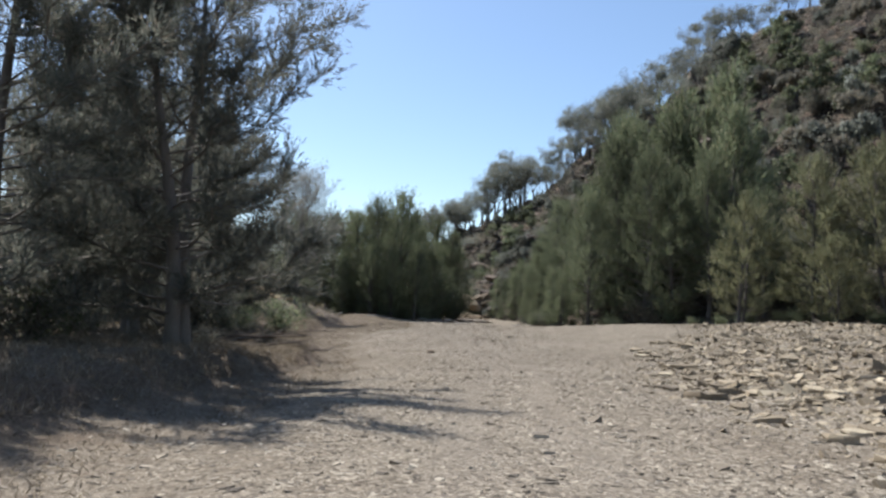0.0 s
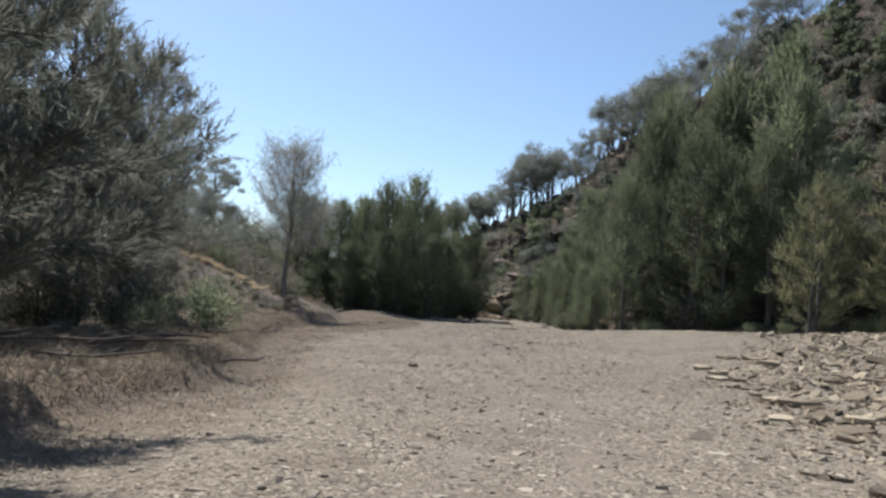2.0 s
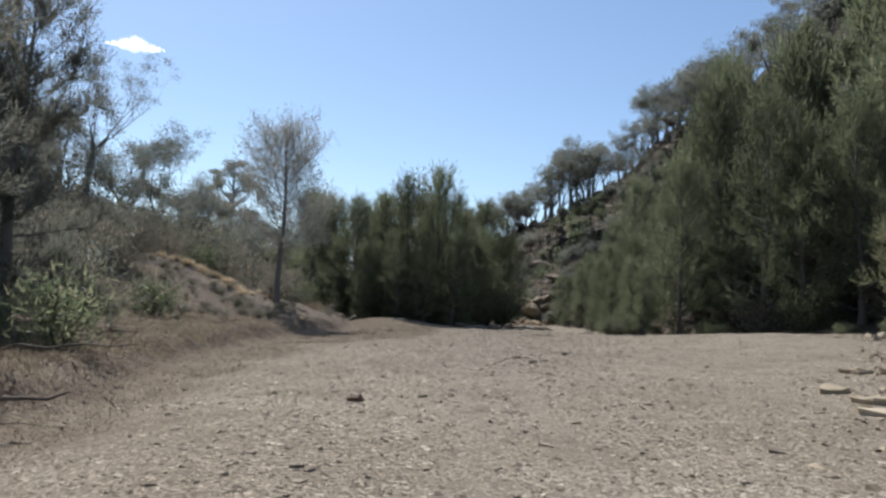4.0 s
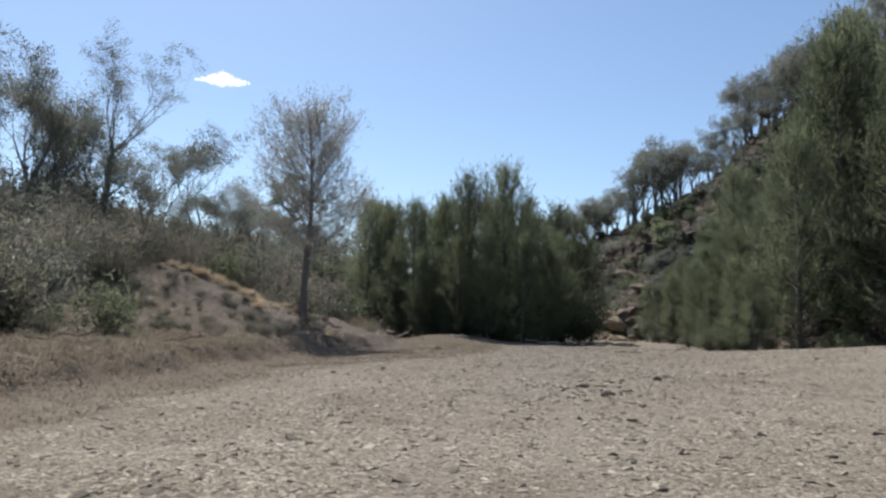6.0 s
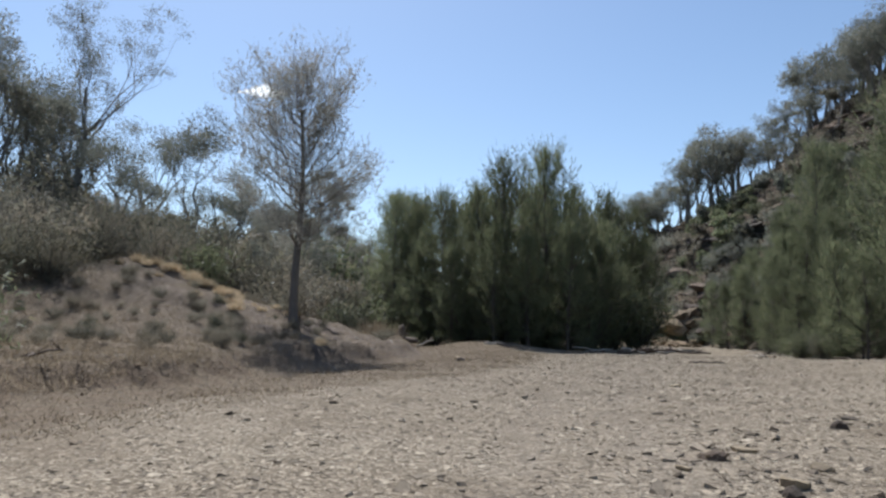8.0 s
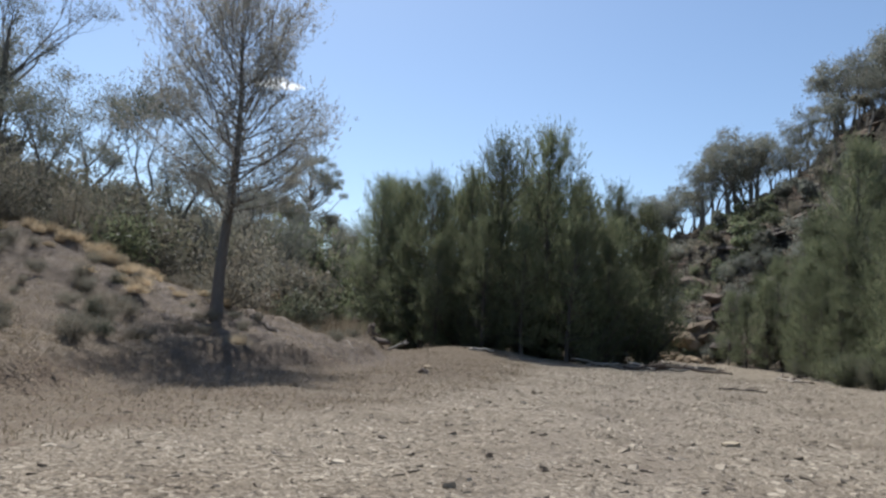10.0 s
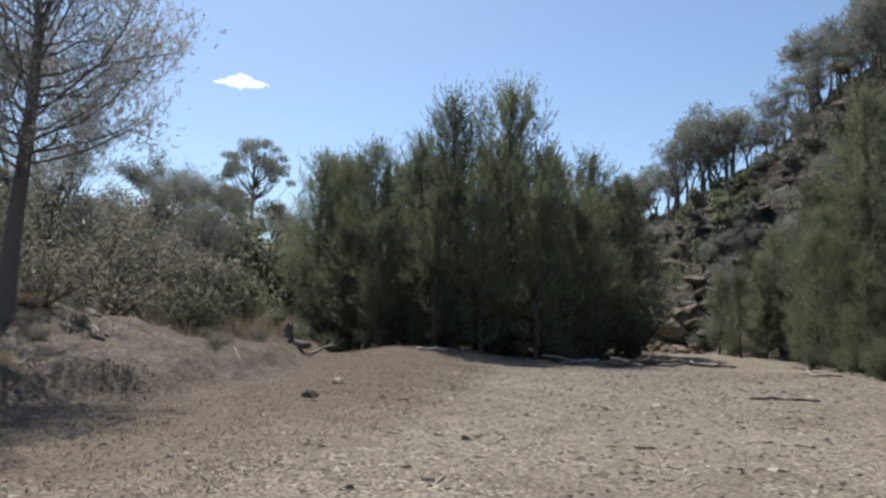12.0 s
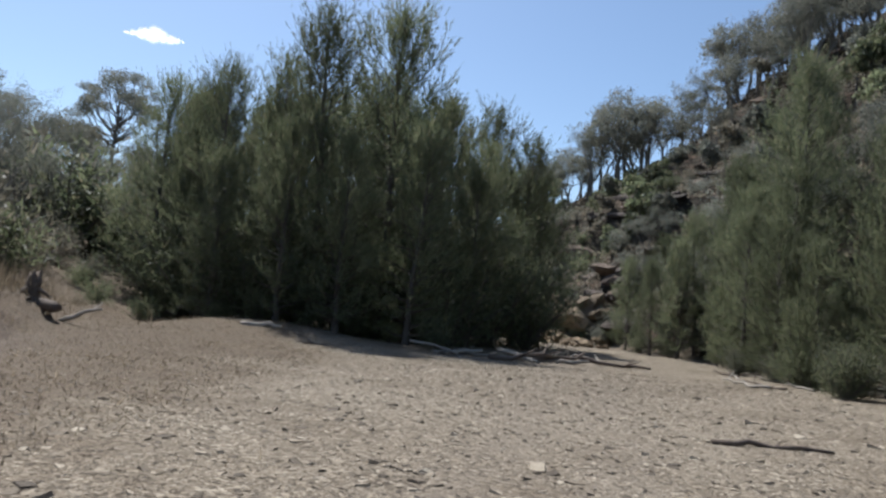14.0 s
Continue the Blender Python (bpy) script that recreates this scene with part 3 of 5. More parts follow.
gx = spaced([(-62.0, 1.2), (-16.0, 0.36), (20.0, 1.1), (124.0, 1.1)], -2500, 2500)
gy = spaced([(2.0, 0.36), (100.0, 1.3), (232.0, 1.3)], -2500, 4500)
XX, YY = np.meshgrid(gx, gy)
ZZ = land(XX, YY)
far = ease(np.hypot(XX, YY - 60), 330, 800)
ZZ = ZZ * (1 - far) + far * 6.0
nx, ny = len(gx), len(gy)
idx = np.arange(nx * ny).reshape(ny, nx)
quads = np.stack([idx[:-1, :-1], idx[:-1, 1:], idx[1:, 1:], idx[1:, :-1]], -1).reshape(-1, 4)
ground_mesh = mesh_of("ground", np.stack([XX, YY, ZZ], -1).reshape(-1, 3), quads, GROUND, True)
bank_here = bank_share(XX, YY)
off_track = XX - along(TRACK, YY) + 0.25 * ripple(XX * 0, YY, 29, 8.0)
track_here = np.clip(np.exp(-((np.abs(off_track) - 0.85) / 0.38) ** 2) + 0.45 * np.exp(-(off_track / 2.0) ** 2), 0, 1)
for key, value in (("track", track_here), ("earth", earth_share(XX, YY)), ("cut", 4 * bank_here * (1 - bank_here)), ("clay", clay_share(XX, YY)), ("hill", np.maximum(hill_share(XX, YY), np.exp(-((XX - 5.6) / 3.5) ** 2 - ((YY - 145) / 4.5) ** 2)))):
    at = ground_mesh.attributes.new(key, "FLOAT", "POINT")
    at.data.foreach_set("value", np.asarray(value, np.float32).ravel())
ground = tagged(new("ground", ground_mesh), "dry gravel river bed between earth banks below a rocky hill", "ground", kind="structure")

# ---- trees, by stand ----
OAK = [casuarina_meshes(100 + i, 20.0, 5.0, 84, 1500, 15, 0.03, width=0.05, widest=0.28, plumes=0.12, rise=0.62, leaders=8) for i in range(4)]
OAK_FAR = [casuarina_meshes(110 + i, 20.0, 5.0, 84, 1000, 12, 0.03, spray=(1.0, 2.2), needle=(0.45, 0.9), width=0.085, widest=0.28, plumes=0.12, rise=0.62, leaders=8) for i in range(2)]
OAK_TALL = 22.0
OAK_LABEL = "tall dark green river oak with feathery plumed top"
for i, (x, y, top) in enumerate([(-7.8, 115.2, 21.6), (-11.2, 112.8, 19.6), (-14.4, 115.5, 17.6), (-19.4, 115.8, 17.4), (-17.2, 120.5, 16.5), (-23.4, 123.0, 18.2), (-27.4, 123.0, 17.2), (-9.5, 121.5, 19.0), (-4.6, 117.0, 15.5),
                                 (-2.3, 126.0, 18.2), (0.4, 126.5, 16.0), (2.4, 128.5, 13.2), (-1.6, 119.5, 13.5), (-5.0, 110.0, 12.0), (-12.0, 109.2, 11.0), (-8.6, 108.8, 10.5), (-2.0, 114.5, 11.0), (-16.8, 111.5, 10.0), (-21.5, 117.5, 11.5), (-28.5, 131.0, 18.0), (-33.0, 138.0, 18.0)]):
    plant("river_oak", OAK[i % 4], OAK_LABEL, "tree", x, y, (top + 0.6) / OAK_TALL, 70 * i, "river oaks in the middle stand")

for i, (x, y, h) in enumerate([(14.5, 129.0, 11.0), (19.0, 133.0, 14.0), (25.0, 139.5, 10.0), (17.0, 126.0, 13.5), (21.5, 127.0, 17.0), (15.8, 121.0, 12.0), (19.6, 122.0, 15.5), (23.5, 133.0, 12.0), (11.6, 131.0, 8.0), (13.0, 127.5, 9.5), (10.4, 136.0, 8.5), (13.5, 137.0, 9.0), (13.8, 115.0, 10.0), (17.5, 119.0, 12.0), (16.5, 104.0, 12.0), (21.0, 108.0, 17.0), (20.0, 96.5, 20.0),
                               (25.0, 99.0, 27.0), (26.0, 90.0, 24.0), (31.0, 95.0, 27.0), (32.0, 84.0, 21.0), (37.0, 88.0, 27.0), (29.0, 108.0, 29.0), (27.0, 103.0, 29.0), (33.0, 99.0, 31.0), (38.5, 96.0, 33.0), (36.0, 78.0, 15.0), (22.0, 103.0, 21.0), (28.5, 87.0, 20.0)]):
    plant("river_oak", OAK_FAR[i % 2] if i in (1, 2, 7, 19, 21, 22, 24, 25) else OAK[(i + 1) % 4], "dark green river oak at the foot of the hill", "tree", x, y, h / OAK_TALL, 50 * i, "river oaks below the hill")

for i, (x, y, top) in enumerate([(-17.5, 128.0, 18.8), (-12.0, 131.0, 19.5), (-6.5, 130.0, 19.3), (-21.5, 128.0, 18.0), (-26.0, 127.0, 17.0), (0.5, 132.0, 14.0), (-14.5, 127.0, 18.5), (-9.5, 127.0, 18.5)]):
    plant("river_oak", OAK_FAR[i % 2], OAK_LABEL, "tree", x, y, (top + 0.6) / OAK_TALL, 83 * i, "river oaks in the middle stand")
OLIVE = [casuarina_meshes(140 + i, 16.0, 4.4, 70, 1300, 14, 0.04, spray=(0.7, 1.6), needle=(0.35, 0.7), width=0.065, leaf=OLIVE_LEAF, widest=0.4, multi=2, plumes=0.1, rise=0.55, leaders=6) for i in range(2)]
for i, (x, y, h) in enumerate([(31.0, 73.0, 14.0), (38.0, 71.0, 18.0), (43.0, 66.0, 19.0), (37.0, 65.0, 9.0), (48.0, 58.0, 18.0)]):
    plant("olive_oak", OLIVE[i % 2], "yellowish olive green river oak beside the gravel", "tree", x, y, h / 17.5, 80 * i, "olive trees at the edge of the gravel")

thin_oak = casuarina_meshes(160, 14.2, 5.0, 74, 15000, 8, 0.30, spray=(0.25, 0.6), needle=(0.12, 0.26), width=0.027, leaf=CASUARINA_DRY, bark=BARK_BROWN, trunk_r=0.27, climb=(0.42, 0.9, 2.0), rise=0.9, widest=0.36, plumes=0.12, leaders=6, apart=True, inner=0.3, crowd=0.1, limb_r=0.24, splay=1.0, scatter=0.38)
plant("river_oak", thin_oak, "thin brownish river oak with a straight dark trunk on the bank", "tree", -17.5, 79.1)
near_oak = casuarina_meshes(170, 13.0, 5.0, 84, 8600, 12, 0.05, spray=(0.4, 0.95), needle=(0.15, 0.32), width=0.028, rise=0.5, apart=True, leaders=6, inner=0.2, trunk_r=0.22, widest=0.5, multi=2, leaf=CASUARINA_GREY, bark=BARK_BROWN, limb_r=0.24, droop=0.2)
plant("river_oak", near_oak, "large grey-green river oak overhanging the track", "tree", -9.1, 20.5, 1.04, 150)
plant("river_oak", near_oak, "large grey-green river oak overhanging the track", "tree", -13.5, 18.0, 1.05, 170)
near_oak_b = casuarina_meshes(171, 12.0, 4.2, 70, 6600, 12, 0.08, spray=(0.4, 0.95), needle=(0.15, 0.34), width=0.027, apart=True, plumes=0.1, leaders=6, inner=0.2, rise=0.6, trunk_r=0.24, widest=0.35, multi=2, leaf=CASUARINA_GREY, bark=BARK_BROWN, limb_r=0.24, droop=0.12)
plant("river_oak", near_oak_b, "grey-green river oak with drooping outer branches", "tree", -17.0, 46.0, 1.05, 310)
plant("river_oak", near_oak_b, "grey-green river oak with drooping outer branches", "tree", -13.0, 26.0, 0.95, 250)
plant("river_oak", near_oak_b, "grey-green river oak with drooping outer branches", "tree", -14.6, 35.5, 1.0, 120)
plant("river_oak", near_oak_b, "grey-green river oak with drooping outer branches", "tree", -17.5, 31.0, 1.1, 20)

GUM = [gum_meshes(200 + i, 14.0, 0.5, 5600, (0.20, 0.075), 0.72, 0.34, levels=5, up=0.55, stems=1 + i % 3, trunk_r=0.26) for i in range(5)]
WIDE_GUM = umbrella_meshes(221, 21.0, 6.2, 44, 11000)
TALL_GUM = gum_meshes(214, 24.0, 0.26, 9000, (0.20, 0.075), 0.85, 0.42, levels=5, up=0.6, trunk_r=0.46, lean=0.03)
GUM_LABEL = "slender grey-trunked gum tree with open clumped crown"
plant("gum_tree", TALL_GUM, "tall thin-crowned gum tree with crooked bare limbs", "tree", -40.0, 84.0, 0.93, 30)
for i, (x, y, h) in enumerate([(-47.0, 88.0, 16.0), (-52.0, 92.0, 18.0), (-44.5, 91.0, 14.0), (-55.0, 84.0, 19.0), (-35.5, 86.0, 14.0), (-46.5, 84.0, 18.0), (-50.0, 80.0, 19.0), (-48.5, 93.0, 17.0), (-43.0, 96.0, 14.0), (-50.0, 88.0, 17.0), (-39.8, 99.0, 18.0), (-35.0, 99.5, 15.0), (-56.0, 139.0, 14.0), (-62.0, 146.0, 11.0),
                               (-30.0, 96.0, 9.0), (-52.0, 110.0, 11.0), (-33.0, 112.0, 10.0), (-30.0, 128.0, 10.0), (-38.0, 150.0, 8.0), (-56.0, 70.0, 16.0), (-33.0, 64.0, 10.0), (-41.0, 133.0, 13.0), (-36.5, 136.0, 12.0), (-47.5, 127.0, 11.0), (-38.0, 122.0, 9.0), (-52.0, 134.0, 11.0), (-58.0, 126.0, 12.0), (-33.0, 142.0, 12.0)]):
    plant("gum_tree", GUM[i % 5], GUM_LABEL, "tree", x, y, h / 14.0, 95 * i, "gum trees behind the bank")

plant("gum_tree", WIDE_GUM, "broad gum tree with an umbrella of separate leafy clumps", "tree", -56.0, 161.0, 1.0, 20)
ridge = [(-11, 213, 14), (-8, 215, 15), (-5.5, 212, 16), (-3, 215, 15.5), (-0.5, 213, 15), (1.5, 216, 13), (3.5, 214, 11), (4, 218, 9), (6.5, 222, 11), (9, 216, 12), (11.5, 221, 13), (14, 217, 14), (16, 223, 14), (18.5, 217, 15), (21, 221, 16), (23.5, 218, 15), (25.5, 223, 14), (28, 219, 13), (30.5, 223, 11), (33.5, 221, 14), (36.5, 224, 11),
         (39.0, 222, 13), (41.5, 221, 18), (44.0, 223, 19), (47, 220, 16), (50, 224, 14), (53, 221, 14), (57, 225, 15), (60, 221, 13),
         (63, 222, 13), (69, 224, 14), (76, 221, 16), (80, 224, 18), (84, 221, 15), (88, 224, 12), (92, 221, 13), (96, 224, 14), (101, 222, 12), (106, 225, 14), (112, 222, 13), (119, 224, 14)]
RIDGE_GUM = [gum_meshes(240 + i, 14.0, 0.60, 3200, (0.36, 0.14), 0.95, 0.24, levels=5, up=0.42, stems=1 + (i + 1) % 3) for i in range(4)]
ridge += [(x + 1.4 + 0.5 * math.sin(5 * x), y + 7, 0.82 * h) for x, y, h in ridge if x < 64 and int(x) % 2]
for i, (x, y, h) in enumerate(ridge):
    plant("gum_tree", RIDGE_GUM[(i * 3) % 4], "gum tree standing along the crest of the hill", "tree", x, y, (1.34 if 5 < x < 28 else 1.12) * h / 14.0, 37 * i, "gum trees on the ridge", sink=0.5 + 0.9 * (i % 3 == 0))

for i, (x, y, h) in enumerate([(44, 208, 17), (47.5, 204, 18), (51, 210, 19), (54, 203, 17), (57.5, 208, 20), (61, 204, 19), (64.5, 210, 21), (68, 205, 19), (71, 211, 20), (74.5, 206, 18), (78, 212, 18), (42, 200, 15), (49, 197, 15), (58, 196, 15), (66, 198, 16), (38, 206, 14), (34, 203, 12)]):
    plant("gum_tree", RIDGE_GUM[(i * 3 + 1) % 4], "tall grey-green gum tree just below the crest of the hill", "tree", x, y, h / 14.0, 59 * i, "gum trees below the crest", sink=0.5)
for i in range(26):
    x = 15 + 0.95 * i + float(rng.normal(0, 1.5))
    toe = float(along(TOE, np.array([x]))[0])
    u = float(rng.uniform(0.12, 0.62))
    plant("gum_tree", RIDGE_GUM[i % 4], "grey-green gum tree on the lower slope of the hill", "tree", x, toe + u * (CREST_Y - toe), float(rng.uniform(0.35, 0.7)), 61 * i, "gum trees on the slope", sink=0.4)
# scrubby trees over the hillside
HILL_TREE = [gum_meshes(230 + i, 8.0, 0.7, 1200, (0.62, 0.28), 1.0, 0.3, leaf=(CASUARINA_LEAF, SCRUB_LEAF, GUM_LEAF)[i], bark=BARK_DARK) for i in range(3)]
BANK_TREE = [gum_meshes(234 + i, 8.0, 0.7, 4200, (0.22, 0.08), 0.8, 0.3, leaf=(OLIVE_SCRUB, SCRUB_LEAF, GUM_LEAF)[i], bark=BARK_BROWN, levels=4) for i in range(3)]
count = 0
while count < 100:
    x = rng.uniform(4, 105)
    toe = float(along(TOE, np.array([x]))[0])
    u = rng.random() ** 1.25
    y = toe + 3 + u * (CREST_Y - toe - 8)
    if rng.random() < 0.25 + 0.75 * (1 - u) and not (x < 14 and y < 170):
        plant("hill_tree", HILL_TREE[int(rng.integers(0, 3))], "small dark scrubby tree rooted on the rocky hillside", "tree", x, y, rng.uniform(0.55, 1.15), rng.uniform(0, 360), "scrub trees on the hillside", sink=0.3)
        count += 1

for i in range(56):
    x = float(rng.uniform(46, 106))
    toe = float(along(TOE, np.array([x]))[0])
    plant("hill_tree", HILL_TREE[i % 3], "small dark scrubby tree rooted on the rocky hillside", "tree", x, toe + (CREST_Y - toe) * float(rng.uniform(0.25, 0.9)), float(rng.uniform(0.7, 1.3)), 71 * i, "scrub trees on the hillside", sink=0.3)

for i in range(44):
    x, y = float(rng.uniform(58, 104)), float(rng.uniform(105, 195))
    plant("hill_tree", HILL_TREE[i % 3], "small dark scrubby tree rooted on the rocky hillside", "tree", x, y, float(rng.uniform(0.8, 1.5)), 67 * i, "scrub trees on the hillside", sink=0.3)

# bush over the rising ground behind the bank
BUSH = [shrub_meshes(320 + i, 5.0, 3.0, 3200, (SCRUB_LEAF, OLIVE_SCRUB, GUM_LEAF)[i], (0.32, 0.085), 16) for i in range(3)]
FAR_BUSH = [shrub_meshes(330 + i, 5.0, 3.0, 1600, (SCRUB_LEAF, CASUARINA_LEAF, GUM_LEAF)[i], (0.46, 0.14), 10) for i in range(3)]
NEAR_BUSH = [shrub_meshes(326 + i, 5.0, 3.0, 8000, (SCRUB_LEAF, OLIVE_SCRUB)[i], (0.19, 0.045), 20) for i in range(2)]
BUSH_WORDS = ("tall grey-brown scrub bush on the slope", "tall olive brown scrub bush on the slope", "tall grey-green scrub bush on the slope")
for i in range(105):
    y = rng.uniform(44, 190)
    x = float(along(BANK, np.array([y]))[0]) - 9 - rng.random() ** 1.2 * 48 - 0.1 * max(0.0, y - 120) * rng.random()
    if abs(x + 21) < 9 and abs(y - 73) < 9:
        continue
    k = int(rng.integers(0, 3))
    plant("scrub_bush", BUSH[k], BUSH_WORDS[k], "bush", x, y, rng.uniform(0.6, 1.25), rng.uniform(0, 360), "scrub bushes behind the bank", ("stem_spray", "foliage"), sink=0.2)
for i, (x, y) in enumerate([(-38, 88), (-42, 87), (-35, 91), (-46, 83), (-33, 85), (-41, 79), (-48, 78), (-37, 81)]):
    plant("scrub_bush", BUSH[i % 3], BUSH_WORDS[i % 3], "bush", x, y, 1.35 + 0.12 * (i % 4), 67 * i, "scrub bushes behind the bank", ("stem_spray", "foliage"), sink=0.2)
for i, (x, y, k) in enumerate([(-32.5, 73.0, 1.0), (-29.5, 75.5, 0.8), (-31.0, 78.0, 1.0), (-28.0, 72.0, 0.7), (-34.0, 76.5, 1.2), (-30.5, 70.0, 0.9), (-28.6, 81.5, 0.8), (-31.5, 83.0, 1.1), (-27.0, 56.0, 0.9), (-24.0, 52.0, 0.8), (-22.5, 48.0, 0.8), (-25.5, 59.5, 0.9), (-21.0, 44.0, 0.7), (-28.0, 62.0, 1.0)]):
    plant("scrub_bush", NEAR_BUSH[i % 2], BUSH_WORDS[i % 2], "bush", x, y, k, 61 * i, "scrub bushes beside the mound", ("stem_spray", "foliage"), sink=0.2)
for i in range(44):
    x, y = float(rng.uniform(-54, -27)), float(rng.uniform(82, 116))
    plant("scrub_bush", BUSH[i % 2], BUSH_WORDS[i % 2], "bush", x, y, float(rng.uniform(0.8, 1.4)), 53 * i, "scrub bushes behind the bank", ("stem_spray", "foliage"), sink=0.2)
for i in range(30):
    x, y = rng.uniform(-42, 0), rng.uniform(134, 185)
    k = int(rng.integers(0, 3))
    plant("scrub_bush", FAR_BUSH[k], BUSH_WORDS[k], "bush", x, y, rng.uniform(0.9, 1.7), rng.uniform(0, 360), "scrub bushes beyond the stand", ("stem_spray", "foliage"), sink=0.2)
count = 0
while count < 170:
    x = rng.uniform(4, 110)
    toe = float(along(TOE, np.array([x]))[0])
    u = rng.random() ** 1.7
    y = toe + 2 + u * (CREST_Y - toe - 6)
    k = int(rng.integers(0, 3))
    if x < 14 and y < 150:
        continue
    plant("hill_bush", FAR_BUSH[k], BUSH_WORDS[k], "bush", x, y, rng.uniform(0.4, 1.1), rng.uniform(0, 360), "scrub bushes on the hillside", ("stem_spray", "foliage"), sink=0.3)
    count += 1
for i in range(46):
    x = rng.uniform(40, 84)
    toe = float(along(TOE, np.array([x]))[0])
    k = int(rng.integers(0, 3))
    plant("hill_bush", FAR_BUSH[k], BUSH_WORDS[k], "bush", x, toe + (CREST_Y - toe) * rng.uniform(0.15, 0.85), rng.uniform(0.6, 1.3), rng.uniform(0, 360), "scrub bushes on the hillside", ("stem_spray", "foliage"), sink=0.3)
for i, (x, y) in enumerate([(-50, 132), (-46, 136), (-42, 131), (-39, 137), (-35, 131), (-53, 138), (-48, 128), (-37, 127), (-57, 134), (-32, 136)]):
    plant("scrub_bush", FAR_BUSH[i % 3], BUSH_WORDS[i % 3], "bush", x, y, 1.7 + 0.1 * (i % 4), 47 * i, "tall bushes behind the stand", ("stem_spray", "foliage"), sink=0.3)
low = []
for i in range(1700):
    x = rng.uniform(6, 118)
    toe = float(along(TOE, np.array([x]))[0])
    y, k = toe + (CREST_Y - toe) * rng.uniform(0.1, 0.99), rng.uniform(0.4, 1.5)
    spot = np.array([x, y, land_at(x, y) + 0.3 * k])
    low.append(spot + rng.normal(0, 1, (64, 3)) * np.array([0.8, 0.8, 0.45]) * k)
low = np.concatenate(low)
lv, lf = kites(low, rng.normal(0, 1, low.shape), rng.uniform(0.35, 0.7, len(low)), rng.uniform(0.15, 0.3, len(low)), rng)
tagged(new("hill_scrub", mesh_of("hill_scrub", lv, lf, SCRUB_LEAF)), "low grey-green scrub among the rocks of the hill", "scrub", kind="stuff")
for i in range(24):
    y = rng.uniform(42, 120)
    x = float(along(BANK, np.array([y]))[0]) - 14 - rng.random() * 40
    if math.hypot(x + 23, y - 77) < 9:
        continue
    plant("bush_tree", BANK_TREE[int(rng.integers(0, 3))], "small bushy tree in the scrub behind the bank", "tree", x, y, rng.uniform(0.7, 1.1), rng.uniform(0, 360), "bushy trees behind the bank", sink=0.2)
for i, (x, y, k) in enumerate([(-52, 150, 1.5), (-57, 156, 1.5), (-48, 147, 1.3), (-61, 163, 1.6), (-53, 144, 1.2), (-64, 157, 1.6), (-46, 152, 1.2), (-59, 149, 1.5), (-67, 150, 1.7), (-54, 165, 1.5), (-50, 157, 1.5)]):
    plant("bush_tree", BANK_TREE[i % 3], "bushy olive brown tree crowding the slope behind the stand", "tree", x, y, k, 83 * i, "bushy trees behind the bank", sink=0.2)

# ---- shrubs ----
SHRUB = [shrub_meshes(300 + i, 2.0, 1.5, 1200, (SCRUB_LEAF, GREEN_LEAF, SCRUB_LEAF, CASUARINA_LEAF)[i], (0.24, 0.055)) for i in range(4)]
SHRUB_WORDS = ("dry grey-brown shrub on the earth bank", "low green leafy shrub on the earth bank", "dry brown scrub beneath the trees", "dark green shrub beneath the trees")
for i in range(120):
    y = rng.uniform(28, 135)
    edge = float(along(BANK, np.array([y]))[0])
    x = edge - 4 - rng.random() ** 1.3 * 42
    if abs(x + 22) < 6 and abs(y - 72) < 8:
        continue
    k = int(rng.integers(0, 4))
    plant("shrub", SHRUB[k], SHRUB_WORDS[k], "shrub", x, y, rng.uniform(0.6, 1.9), rng.uniform(0, 360), "shrubs on the bank", ("stem_spray", "foliage"))
for i in range(22):
    x, y = rng.uniform(-24, -10), rng.uniform(15, 46)
    k = int(rng.integers(0, 4))
    plant("shrub", SHRUB[k], SHRUB_WORDS[k], "shrub", x, y, rng.uniform(0.5, 1.2), rng.uniform(0, 360), "shrubs on the bank", ("stem_spray", "foliage"))
for i in range(110):
    y = rng.uniform(16, 112)
    x = float(along(BANK, np.array([y]))[0]) - 1.6 - rng.random() ** 1.2 * 14
    k = (0, 2, 0, 1)[int(rng.integers(0, 4))]
    plant("shrub", SHRUB[k], ("low dry brown bush on the earth bank", "low green leafy bush on the earth bank", "low dry brown bush on the earth bank")[k], "shrub", x, y, rng.uniform(0.15, 0.42), rng.uniform(0, 360), "low bushes on the bank", ("stem_spray", "foliage"))
for i in range(34):
    x = rng.uniform(11, 44)
    y = float(along(TOE, np.array([x]))[0]) - rng.uniform(-3, 5)
    k = 3
    plant("shrub", SHRUB[k], "dark green undergrowth along the foot of the hill", "shrub", x, y, rng.uniform(0.4, 0.9), rng.uniform(0, 360), "undergrowth below the hill", ("stem_spray", "foliage"))
for i in range(16):
    x, y = rng.uniform(-23, -3), rng.uniform(108, 114)
    plant("shrub", SHRUB[3], "dark green undergrowth below the river oaks", "shrub", x, y, rng.uniform(0.6, 1.1), rng.uniform(0, 360), "undergrowth below the stand", ("stem_spray", "foliage"))

